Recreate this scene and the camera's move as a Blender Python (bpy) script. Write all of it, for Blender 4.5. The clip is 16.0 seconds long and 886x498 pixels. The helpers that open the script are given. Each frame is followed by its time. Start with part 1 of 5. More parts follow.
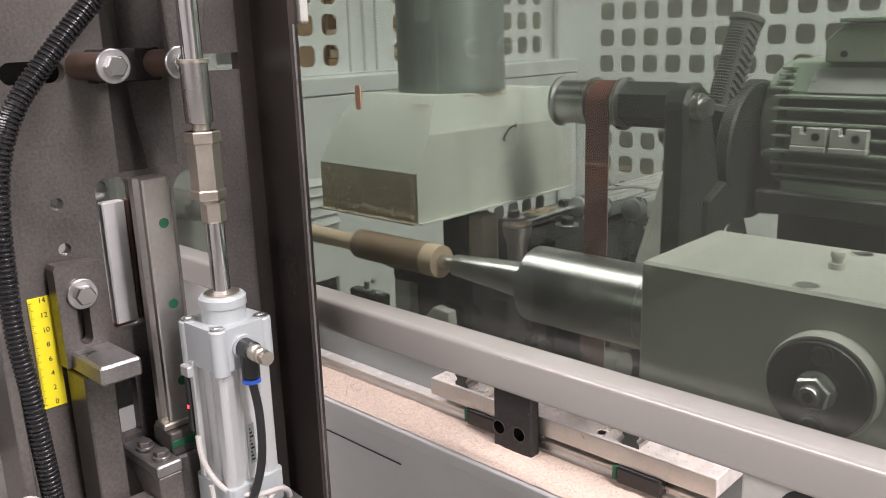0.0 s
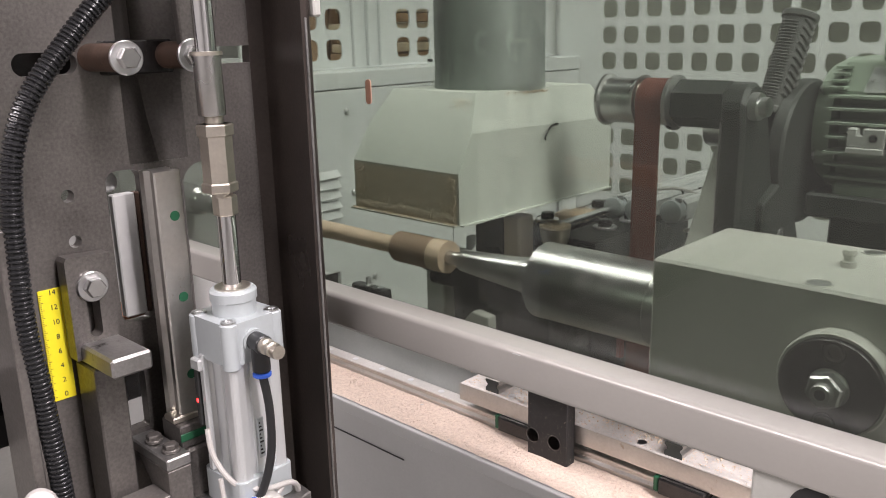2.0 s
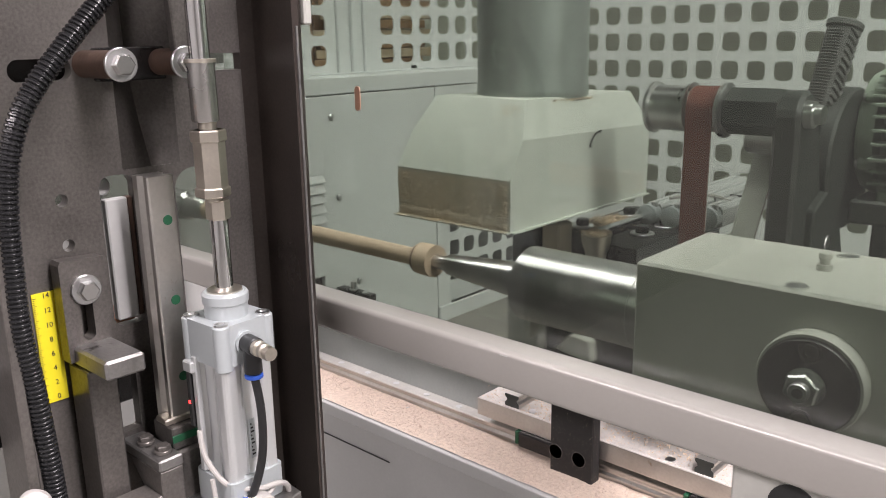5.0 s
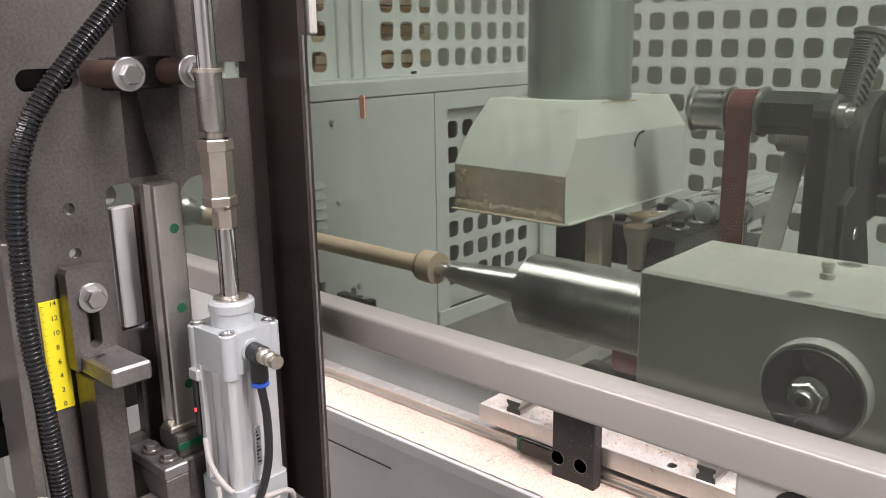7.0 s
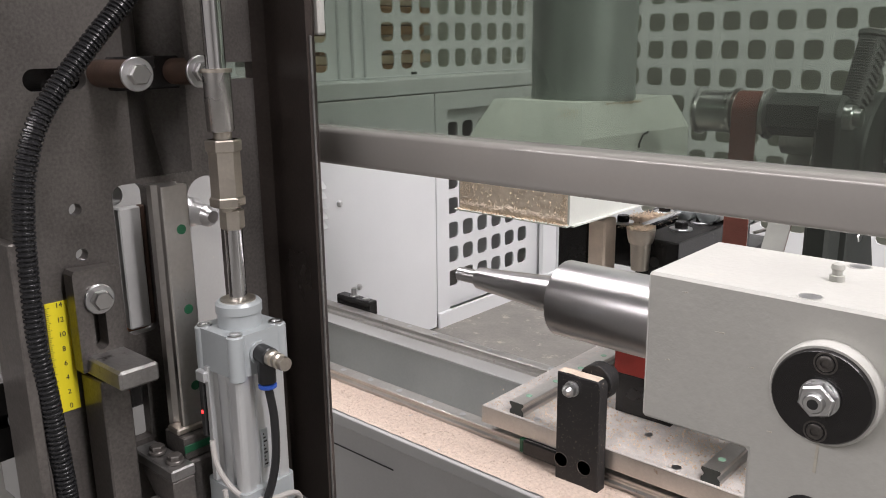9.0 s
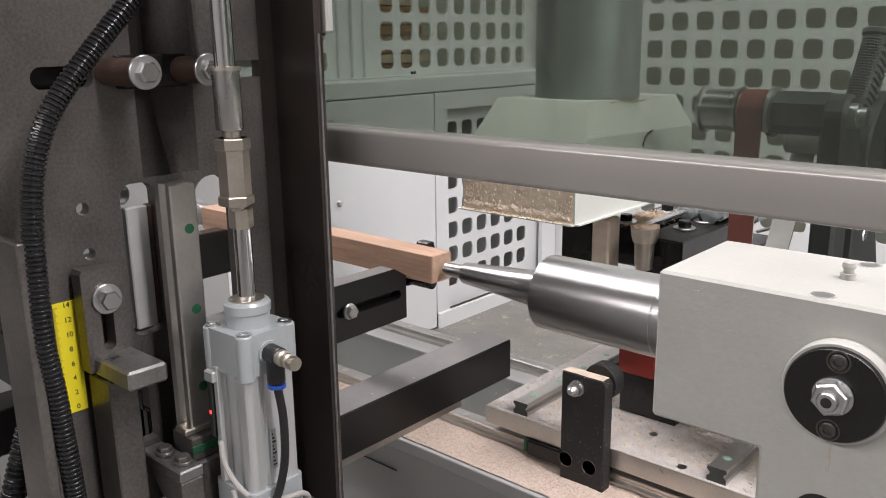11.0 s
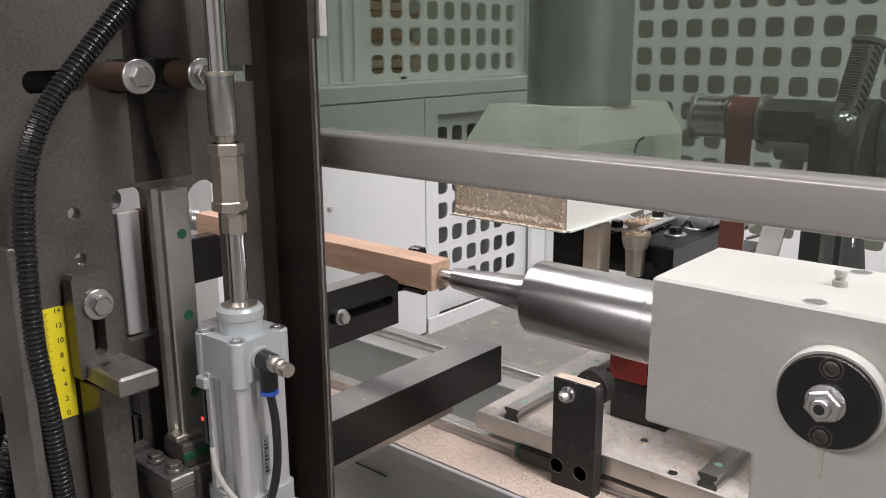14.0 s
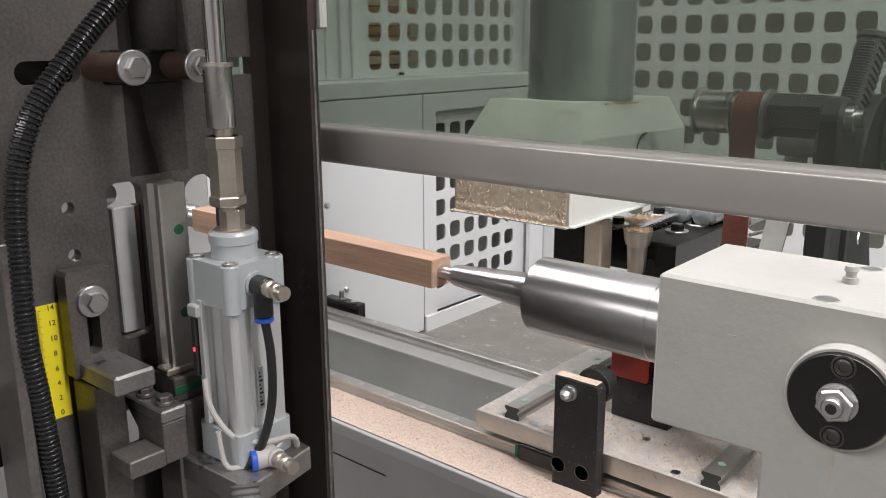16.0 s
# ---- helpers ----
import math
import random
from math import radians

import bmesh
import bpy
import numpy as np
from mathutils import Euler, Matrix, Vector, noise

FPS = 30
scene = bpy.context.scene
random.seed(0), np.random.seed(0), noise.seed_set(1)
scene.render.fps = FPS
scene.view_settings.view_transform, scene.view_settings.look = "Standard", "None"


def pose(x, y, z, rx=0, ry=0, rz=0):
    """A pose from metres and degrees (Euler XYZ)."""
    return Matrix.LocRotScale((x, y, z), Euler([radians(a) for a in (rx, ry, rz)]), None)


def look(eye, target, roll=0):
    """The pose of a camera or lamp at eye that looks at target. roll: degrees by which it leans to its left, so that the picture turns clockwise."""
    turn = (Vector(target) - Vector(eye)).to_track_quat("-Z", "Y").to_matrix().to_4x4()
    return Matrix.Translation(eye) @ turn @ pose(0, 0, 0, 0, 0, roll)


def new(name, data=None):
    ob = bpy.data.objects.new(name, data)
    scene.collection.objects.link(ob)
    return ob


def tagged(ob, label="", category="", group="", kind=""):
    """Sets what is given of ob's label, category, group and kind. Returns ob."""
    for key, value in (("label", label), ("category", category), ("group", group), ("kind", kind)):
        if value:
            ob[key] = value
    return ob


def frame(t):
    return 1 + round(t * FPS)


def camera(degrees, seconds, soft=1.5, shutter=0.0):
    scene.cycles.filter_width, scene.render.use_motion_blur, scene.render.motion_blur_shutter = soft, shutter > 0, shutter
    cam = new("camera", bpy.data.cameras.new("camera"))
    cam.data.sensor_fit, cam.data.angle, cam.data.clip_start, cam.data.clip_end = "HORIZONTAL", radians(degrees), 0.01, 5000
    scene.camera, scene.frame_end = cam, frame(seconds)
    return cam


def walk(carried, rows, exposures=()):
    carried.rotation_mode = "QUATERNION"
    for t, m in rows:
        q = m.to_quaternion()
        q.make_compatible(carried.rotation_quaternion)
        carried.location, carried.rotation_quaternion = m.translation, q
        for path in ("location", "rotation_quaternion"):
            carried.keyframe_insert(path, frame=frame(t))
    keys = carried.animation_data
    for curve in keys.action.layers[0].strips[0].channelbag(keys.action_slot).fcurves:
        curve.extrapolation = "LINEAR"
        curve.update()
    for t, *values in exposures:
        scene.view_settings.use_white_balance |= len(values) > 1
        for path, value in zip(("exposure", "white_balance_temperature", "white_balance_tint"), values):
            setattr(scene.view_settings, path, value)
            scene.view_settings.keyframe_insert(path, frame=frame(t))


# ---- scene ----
cam = camera(56.1, 16.0, soft=1.0, shutter=0.5)
PATH = [
    (0, pose(0.0142, 0.0298, 1.3445, 75.34, 1.73, 43.47)),
    (0.5, pose(0.0113, 0.0296, 1.3448, 75.27, 1.61, 43.58)),
    (1, pose(0.0093, 0.0285, 1.3440, 75.19, 1.48, 43.62)),
    (1.5, pose(0.0069, 0.0256, 1.3434, 75.11, 1.35, 43.49)),
    (2, pose(0.0062, 0.0228, 1.3437, 75.09, 1.23, 43.35)),
    (2.5, pose(0.0076, 0.0216, 1.3433, 75.10, 1.16, 43.22)),
    (3, pose(0.0078, 0.0196, 1.3444, 75.13, 1.06, 42.98)),
    (3.5, pose(0.0097, 0.0170, 1.3447, 75.17, 0.95, 42.62)),
    (4, pose(0.0114, 0.0149, 1.3443, 75.22, 0.91, 42.38)),
    (6.5, pose(0.0102, 0.0044, 1.3497, 75.71, 0.88, 41.96)),
    (7, pose(0.0084, 0.0042, 1.3499, 75.72, 0.83, 41.93)),
    (7.5, pose(0.0064, 0.0016, 1.3503, 75.76, 0.74, 41.84)),
    (8, pose(0.0042, -0.0004, 1.3513, 75.80, 0.73, 41.68)),
    (8.5, pose(0.0033, -0.0002, 1.3512, 75.79, 0.69, 41.62)),
    (9, pose(0.0000, 0.0000, 1.3500, 75.76, 0.67, 41.68)),
    (11.5, pose(-0.0116, -0.0056, 1.3479, 75.81, 0.63, 41.16)),
    (12, pose(-0.0130, -0.0056, 1.3472, 75.87, 0.55, 41.00)),
    (12.5, pose(-0.0124, -0.0069, 1.3478, 75.95, 0.52, 40.88)),
    (13, pose(-0.0118, -0.0070, 1.3491, 76.05, 0.45, 40.71)),
    (13.5, pose(-0.0112, -0.0077, 1.3492, 76.10, 0.40, 40.65)),
    (14, pose(-0.0135, -0.0070, 1.3491, 76.11, 0.32, 40.57)),
    (14.5, pose(-0.0164, -0.0043, 1.3477, 76.10, 0.28, 40.47)),
    (15, pose(-0.0186, -0.0021, 1.3459, 76.02, 0.26, 40.38)),
    (15.5, pose(-0.0211, -0.0007, 1.3447, 76.01, 0.27, 40.33)),
    (16, pose(-0.0250, -0.0012, 1.3449, 75.95, 0.22, 40.29)),
]
EXPOSURE = [(0.0, 0.46, 6450, 13), (7.5, 0.40, 6450, 13), (8.4, -0.26, 6350, 9), (13.5, -0.28, 6350, 9), (16.0, -0.32, 6350, 7)]
walk(cam, PATH, EXPOSURE)

# ---- light: a workshop hall with an inferred ceiling tube row and added fill rows ----
world = bpy.data.worlds.new("hall")
world.use_nodes = True
world.node_tree.nodes["Background"].inputs[0].default_value = (0.75, 0.8, 0.85, 1)
world.node_tree.nodes["Background"].inputs[1].default_value = 0.12
scene.world = world


def area(name, eye, target, sx, sy, watts, colour=(1.0, 0.97, 0.93)):
    d = bpy.data.lights.new(name, "AREA")
    d.shape, d.size, d.size_y, d.energy, d.color = "RECTANGLE", sx, sy, watts, colour
    ob = new(name, d)
    ob.matrix_world = look(eye, target)
    return ob


TUBE = (1.0, 0.928, 0.936)
area("tube_row_over_bed", (-0.9, 0.72, 3.1), (-0.9, 0.85, 0), 6.0, 0.2, 118, TUBE)
# unseen rows added as fill for the front, the rear and the column
area("fill_row_front", (-0.8, -2.8, 3.1), (-0.8, -1.6, 0), 6.0, 0.25, 138, TUBE)
area("fill_row_rear", (-0.6, 3.0, 3.1), (-0.6, 2.8, 0), 3.6, 0.25, 110, TUBE)
area("fill_row_aisle", (2.2, 0.4, 3.1), (2.0, 0.4, 0), 0.25, 3.6, 150, TUBE)


# ---- materials ----
def mat(name, colour, rough=0.5, metal=0.0, vary=0.12, scale=30.0, bump=0.0, fine=400.0, spot=None, spot_amount=0.0, spot_scale=60.0, coat=0.0, aniso=None, even=1.0):
    m = bpy.data.materials.new(name)
    m.use_nodes = True
    nt = m.node_tree
    b = nt.nodes["Principled BSDF"]
    tc = nt.nodes.new("ShaderNodeTexCoord")
    src = tc.outputs["Object"]
    if aniso:
        mp = nt.nodes.new("ShaderNodeMapping")
        mp.inputs["Scale"].default_value = aniso
        nt.links.new(src, mp.inputs[0])
        src = mp.outputs[0]

    def noise_node(s, detail=4.0, rough_=0.6):
        n = nt.nodes.new("ShaderNodeTexNoise")
        n.inputs["Scale"].default_value, n.inputs["Detail"].default_value, n.inputs["Roughness"].default_value = s, detail, rough_
        nt.links.new(src, n.inputs["Vector"])
        return n

    n1, n2 = noise_node(scale), noise_node(fine, 2.0)
    add = nt.nodes.new("ShaderNodeMath")
    add.operation = "MULTIPLY_ADD"
    nt.links.new(n2.outputs["Fac"], add.inputs[0])
    add.inputs[1].default_value = 0.4
    nt.links.new(n1.outputs["Fac"], add.inputs[2])
    ramp = nt.nodes.new("ShaderNodeMapRange")
    ramp.inputs[1].default_value, ramp.inputs[2].default_value = 0.35, 1.05
    ramp.inputs[3].default_value, ramp.inputs[4].default_value = 1 - vary, 1 + vary
    nt.links.new(add.outputs[0], ramp.inputs[0])
    mul = nt.nodes.new("ShaderNodeVectorMath")
    mul.operation = "SCALE"
    mul.inputs[0].default_value = colour
    nt.links.new(ramp.outputs[0], mul.inputs["Scale"])
    out = mul.outputs[0]
    if spot:
        n3 = noise_node(spot_scale, 6.0, 0.7)
        cr = nt.nodes.new("ShaderNodeMapRange")
        cr.inputs[1].default_value, cr.inputs[2].default_value = 0.62 - spot_amount, 0.72 - spot_amount
        nt.links.new(n3.outputs["Fac"], cr.inputs[0])
        mx = nt.nodes.new("ShaderNodeMix")
        mx.data_type = "RGBA"
        nt.links.new(cr.outputs[0], mx.inputs["Factor"])
        nt.links.new(out, mx.inputs[6])
        mx.inputs[7].default_value = (*spot, 1)
        out = mx.outputs[2]
    nt.links.new(out, b.inputs["Base Color"])
    rr = nt.nodes.new("ShaderNodeMapRange")
    rr.inputs[3].default_value, rr.inputs[4].default_value = max(rough - 0.1 * even, 0.03), min(rough + 0.12 * even, 1)
    nt.links.new(n1.outputs["Fac"], rr.inputs[0])
    nt.links.new(rr.outputs[0], b.inputs["Roughness"])
    b.inputs["Metallic"].default_value = metal
    b.inputs["Coat Weight"].default_value = coat
    if bump:
        bp = nt.nodes.new("ShaderNodeBump")
        bp.inputs["Strength"].default_value, bp.inputs["Distance"].default_value = bump, 0.002
        nt.links.new(add.outputs[0], bp.inputs["Height"])
        nt.links.new(bp.outputs[0], b.inputs["Normal"])
    return m


def glow(name, colour, power):
    m = bpy.data.materials.new(name)
    m.use_nodes = True
    b = m.node_tree.nodes["Principled BSDF"]
    b.inputs["Base Color"].default_value = (*colour, 1)
    b.inputs["Emission Color"].default_value, b.inputs["Emission Strength"].default_value = (*colour, 1), power
    return m


def tinted_pane(name, colour, haze):
    """Dusty, slightly green safety glazing: it lets light through, mirrors a little and scatters a little."""
    m = bpy.data.materials.new(name)
    m.use_nodes = True
    nt = m.node_tree
    nt.nodes.remove(nt.nodes["Principled BSDF"])
    tr, gl, df = nt.nodes.new("ShaderNodeBsdfTransparent"), nt.nodes.new("ShaderNodeBsdfGlossy"), nt.nodes.new("ShaderNodeBsdfDiffuse")
    tr.inputs[0].default_value = (*colour, 1)
    gl.inputs["Roughness"].default_value = 0.03
    df.inputs[0].default_value = (0.6, 0.6, 0.55, 1)
    lw = nt.nodes.new("ShaderNodeLayerWeight")
    lw.inputs[0].default_value = 0.5
    pw = nt.nodes.new("ShaderNodeMath")
    pw.operation = "POWER"
    pw.inputs[1].default_value = 4.0
    nt.links.new(lw.outputs["Facing"], pw.inputs[0])
    fr = nt.nodes.new("ShaderNodeMath")
    fr.operation = "MULTIPLY_ADD"
    fr.inputs[1].default_value, fr.inputs[2].default_value = 0.8, 0.035
    nt.links.new(pw.outputs[0], fr.inputs[0])
    tc = nt.nodes.new("ShaderNodeTexCoord")
    nz = nt.nodes.new("ShaderNodeTexNoise")
    nz.inputs["Scale"].default_value, nz.inputs["Detail"].default_value, nz.inputs["Distortion"].default_value = 7.0, 7.0, 1.2
    wipe = nt.nodes.new("ShaderNodeMapping")
    wipe.inputs["Rotation"].default_value, wipe.inputs["Scale"].default_value = (0, radians(24), 0), (1.6, 1.0, 0.45)
    nt.links.new(tc.outputs["Object"], wipe.inputs[0])
    nt.links.new(wipe.outputs[0], nz.inputs["Vector"])
    mr = nt.nodes.new("ShaderNodeMapRange")
    mr.inputs[1].default_value, mr.inputs[2].default_value = 0.3, 0.75
    mr.inputs[3].default_value, mr.inputs[4].default_value = haze * 0.4, haze * 1.7
    nt.links.new(nz.outputs["Fac"], mr.inputs[0])
    m1, m2 = nt.nodes.new("ShaderNodeMixShader"), nt.nodes.new("ShaderNodeMixShader")
    nt.links.new(mr.outputs[0], m1.inputs[0])
    nt.links.new(tr.outputs[0], m1.inputs[1])
    nt.links.new(df.outputs[0], m1.inputs[2])
    nt.links.new(fr.outputs[0], m2.inputs[0])
    nt.links.new(m1.outputs[0], m2.inputs[1])
    nt.links.new(gl.outputs[0], m2.inputs[2])
    nt.links.new(m2.outputs[0], nt.nodes["Material Output"].inputs[0])
    return m


CREAM = mat("cream_enamel", (0.5, 0.494, 0.46), 0.42, 0, 0.09, 14, 0.45, 220, (0.55, 0.53, 0.47), -0.04, 40)
PANEL = mat("white_sheet_enamel", (0.73, 0.74, 0.745), 0.4, 0, 0.04, 6, 0.03, 300)
HOODPAINT = mat("hood_enamel", (0.62, 0.635, 0.59), 0.5, 0, 0.06, 18, 0.15, 260, (0.7, 0.55, 0.36), -0.06, 55)
CHIPFACE = mat("hood_front_caked_with_sawdust", (0.78, 0.66, 0.55), 0.95, 0, 0.12, 60, 0.25, 340, (0.78, 0.67, 0.56), -0.03, 70)
GREYPAINT = mat("grey_bed_paint", (0.36, 0.36, 0.35), 0.5, 0, 0.08, 12, 0.1, 250, (0.5, 0.45, 0.38), -0.05, 70)
LEDGE = mat("light_grey_ledge_paint", (0.48, 0.48, 0.465), 0.45, 0, 0.08, 12, 0.08, 250, (0.5, 0.42, 0.33), -0.05, 60)
GREENGREY = mat("grey_green_trough_paint", (0.42, 0.43, 0.41), 0.55, 0, 0.12, 10, 0.1, 200, (0.45, 0.4, 0.33), -0.02, 60)
BLACKSTEEL = mat("oiled_black_plate", (0.135, 0.124, 0.115), 0.34, 0.55, 0.75, 6, 0.16, 420, (0.24, 0.205, 0.17), -0.01, 11)
BLACKSTEEL_D = mat("black_oxide_steel", (0.012, 0.011, 0.011), 0.24, 0.0, 0.3, 20, 0.03, 500)
# plate steel made browner and darker for the dim reflection on the flange
FLANGE_DIM = mat("folded_steel_dim_reflection", (0.055, 0.044, 0.039), 0.3, 0.5, 0.5, 9, 0.08, 420, (0.09, 0.07, 0.06), -0.02, 14)
SCALED = mat("bare_scaled_steel", (0.34, 0.33, 0.32), 0.4, 0.9, 0.35, 22, 0.1, 400, (0.09, 0.082, 0.076), 0.03, 40)
DUSTYBLACK = mat("black_steel_with_dust", (0.014, 0.013, 0.013), 0.6, 0.0, 0.3, 30, 0.2, 500, (0.5, 0.42, 0.32), 0.0, 420)
STEEL = mat("ground_steel", (0.55, 0.54, 0.53), 0.27, 1.0, 0.08, 12, 0.0, 300, even=0.4)
TURNED = mat("turned_steel", (0.54, 0.53, 0.53), 0.28, 1.0, 0.06, 9, 0.02, 900, (0.42, 0.38, 0.35), -0.12, 90, even=0.25)
RAILSTEEL = mat("linear_rail_steel", (0.55, 0.53, 0.5), 0.36, 1.0, 0.2, 14, 0.06, 260, (0.3, 0.22, 0.15), -0.03, 40)
GALV = mat("zinc_plated_steel", (0.62, 0.62, 0.62), 0.3, 1.0, 0.12, 40, 0.05, 500)
CHROME = mat("chromed_rod", (0.75, 0.75, 0.76), 0.1, 1.0, 0.05, 30)
BRASSY = mat("nickel_brass_fitting", (0.60, 0.55, 0.48), 0.38, 1.0, 0.15, 60, 0.05, 500)
ALU = mat("anodised_aluminium", (0.62, 0.63, 0.63), 0.38, 0.55, 0.05, 20, 0.03, 500)
ALUCAST = mat("painted_cast_aluminium", (0.43, 0.46, 0.47), 0.32, 0.2, 0.06, 25, 0.1, 350)
GLASS = tinted_pane("dusty_tinted_pane", (0.51, 0.55, 0.505), 0.032)
BARPAINT = mat("beige_grey_profile", (0.43, 0.41, 0.385), 0.24, 0.25, 0.05, 8, 0.03, 300, coat=0.15, even=0.4)
RUBBER = mat("black_hose_plastic", (0.014, 0.014, 0.015), 0.24, 0, 0.2, 60)
TUBEBLACK = mat("black_air_tube", (0.015, 0.015, 0.016), 0.35)
CABLEGREY = mat("grey_cable", (0.42, 0.4, 0.38), 0.5)
BLUE = mat("blue_release_ring", (0.03, 0.1, 0.5), 0.35)
YELLOW = mat("yellow_scale_tape", (0.78, 0.66, 0.02), 0.45, 0, 0.06, 30)
INK = mat("black_ink", (0.02, 0.02, 0.02), 0.6)
GREENCAP = mat("green_plastic_cap", (0.008, 0.07, 0.03), 0.45, 0, 0.15, 80)
RED = mat("red_oxide_block", (0.30, 0.03, 0.02), 0.5, 0, 0.2, 40, 0.1)
BELT = mat("brown_sanding_belt", (0.17, 0.055, 0.04), 0.85, 0, 0.2, 50, 0.5, 900)
MOTORGREEN = mat("green_grey_motor_paint", (0.3, 0.36, 0.29), 0.42, 0, 0.15, 25, 0.1, 300, (0.35, 0.32, 0.25), -0.05, 60)
DARKCAST = mat("dark_cast_iron_paint", (0.05, 0.055, 0.05), 0.45, 0.1, 0.2, 20, 0.1, 300, (0.25, 0.22, 0.17), -0.06, 60)
GRIP = mat("dark_rubber_grip", (0.13, 0.13, 0.125), 0.6, 0, 0.15, 60)
CLOTH = mat("grey_belt_cloth", (0.36, 0.36, 0.33), 0.8, 0, 0.12, 40, 0.2, 900)
BEAM = mat("glossy_black_beam_paint", (0.010, 0.0095, 0.0095), 0.32, 0.0, 0.25, 14, 0.03, 300)
# sheen on the tops of black paint, put into a grey colour
TOPSHEEN = mat("grey_top_sheen", (0.2, 0.19, 0.185), 0.35, 0.2, 0.3, 18, 0.05, 500)
LEDGEDUST = mat("trodden_sawdust", (0.54, 0.44, 0.365), 0.95, 0, 0.25, 240, 1.0, 900, (0.66, 0.55, 0.46), 0.0, 700)
BOARD = mat("pale_sawn_board", (0.5, 0.4, 0.28), 0.7, 0, 0.2, 12, 0.1, 200)
CRUMB = mat("loose_wood_chips", (0.64, 0.51, 0.38), 0.9, 0, 0.3, 200, 0.0, 700)
ENDGRAIN = mat("beech_end_grain", (0.5, 0.34, 0.24), 0.7, 0, 0.3, 120, 0.2, 500)
CAPGREEN = mat("faded_green_cap", (0.25, 0.42, 0.30), 0.6, 0, 0.15, 80)
PIPE = mat("grey_green_duct", (0.25, 0.275, 0.26), 0.4, 0.3, 0.45, 16, 0.05, 150, (0.17, 0.19, 0.18), 0.02, 9, aniso=(1, 1, 0.15))
WOODRAW = mat("planed_beech", (0.45, 0.29, 0.20), 0.5, 0, 0.4, 18, 0.08, 300, (0.42, 0.24, 0.14), -0.02, 40, aniso=(0.5, 7, 7))
WOODTURNED = mat("turned_pale_beech", (0.66, 0.49, 0.37), 0.6, 0, 0.1, 25, 0.08, 300, aniso=(0.6, 8, 8))
# beech darkened in its colour for the hood's shade and the spinning blur
SHADEDSTOCK = mat("hood_shaded_stock", (0.27, 0.18, 0.125), 0.7, 0, 0.25, 30, 0.15, 300, aniso=(0.6, 8, 8))
SAWDUST = mat("sawdust", (0.67, 0.55, 0.44), 0.95, 0, 0.25, 90, 1.0, 700, (0.50, 0.38, 0.28), 0.0, 300)
DUSTYSTEEL = mat("steel_plate_with_sawdust", (0.56, 0.53, 0.5), 0.5, 0.3, 0.28, 60, 0.5, 700, (0.66, 0.52, 0.43), 0.05, 160)
PAN = mat("speckled_base_pan", (0.235, 0.222, 0.20), 0.45, 0, 0.35, 14, 0.1, 150, (0.45, 0.40, 0.34), 0.03, 34)
CONCRETE = mat("hall_floor", (0.19, 0.185, 0.17), 0.6, 0, 0.2, 6, 0.2, 90, (0.42, 0.38, 0.32), -0.03, 22)
HALLWALL = mat("hall_wall", (0.38, 0.375, 0.36), 0.8, 0, 0.06, 1.5)
BEYOND = mat("dim_store_wall", (0.36, 0.37, 0.31), 0.8, 0, 0.12, 3)
DOCK = mat("stacked_timber", (0.33, 0.2, 0.11), 0.7, 0, 0.3, 12, 0.1, 200, aniso=(1, 1, 12))
RUST = mat("rusty_brown_block", (0.22, 0.1, 0.055), 0.7, 0.2, 0.3, 60, 0.2, 400)
RUSTDARK = mat("rusted_spacer", (0.07, 0.042, 0.03), 0.55, 0.3, 0.4, 60, 0.2, 400)
STAIN = mat("dried_drip", (0.5, 0.47, 0.4), 0.5, 0, 0.2, 60)
LED = glow("red_sensor_led", (1.0, 0.03, 0.03), 4.0)


# ---- mesh helpers ----
def box(x0, y0, z0, x1, y1, z1, bevel=0.0, bm=None, seg=1):
    b = bmesh.new()
    bmesh.ops.create_cube(b, size=1)
    for v in b.verts:
        v.co = Vector((x0 + (x1 - x0) * (v.co.x + 0.5), y0 + (y1 - y0) * (v.co.y + 0.5), z0 + (z1 - z0) * (v.co.z + 0.5)))
    if bevel:
        bmesh.ops.bevel(b, geom=b.edges[:], offset=bevel, segments=seg, affect="EDGES", profile=0.5)
    return join(bm, b)


def rounded_box(x0, y0, z0, x1, y1, z1, r, seg=5):
    b = box(x0, y0, z0, x1, y1, z1, r, None, seg)
    for f in b.faces:
        f.smooth = True
    return b


def join(bm, b):
    if bm is None:
        return b
    me = bpy.data.meshes.new("tmp")
    b.to_mesh(me)
    b.free()
    bm.from_mesh(me)
    bpy.data.meshes.remove(me)
    return bm


def lathe(profile, p0, p1, seg=32, bm=None, phase=0.0):
    """A solid of revolution about the line p0-p1. profile: (metres along, radius)."""
    b = bmesh.new()
    p0, p1 = Vector(p0), Vector(p1)
    q = (p1 - p0).normalized().to_track_quat("Z", "Y").to_matrix()
    rings = []
    for a, r in profile:
        rings.append([b.verts.new(p0 + q @ Vector((r * math.cos(2 * math.pi * (k + phase) / seg), r * math.sin(2 * math.pi * (k + phase) / seg), a))) for k in range(seg)])
    for r0, r1 in zip(rings, rings[1:]):
        for k in range(seg):
            f = b.faces.new((r0[k], r0[(k + 1) % seg], r1[(k + 1) % seg], r1[k]))
            f.smooth = seg > 8
    b.faces.new(rings[0][::-1])
    b.faces.new(rings[-1])
    return join(bm, b)


def rod(p0, p1, r, seg=24, bm=None, bev=0.0, phase=0.0):
    n = (Vector(p1) - Vector(p0)).length
    pr = [(0, r - bev), (bev, r), (n - bev, r), (n, r - bev)] if bev else [(0, r), (n, r)]
    return lathe(pr, p0, p1, seg, bm, phase)


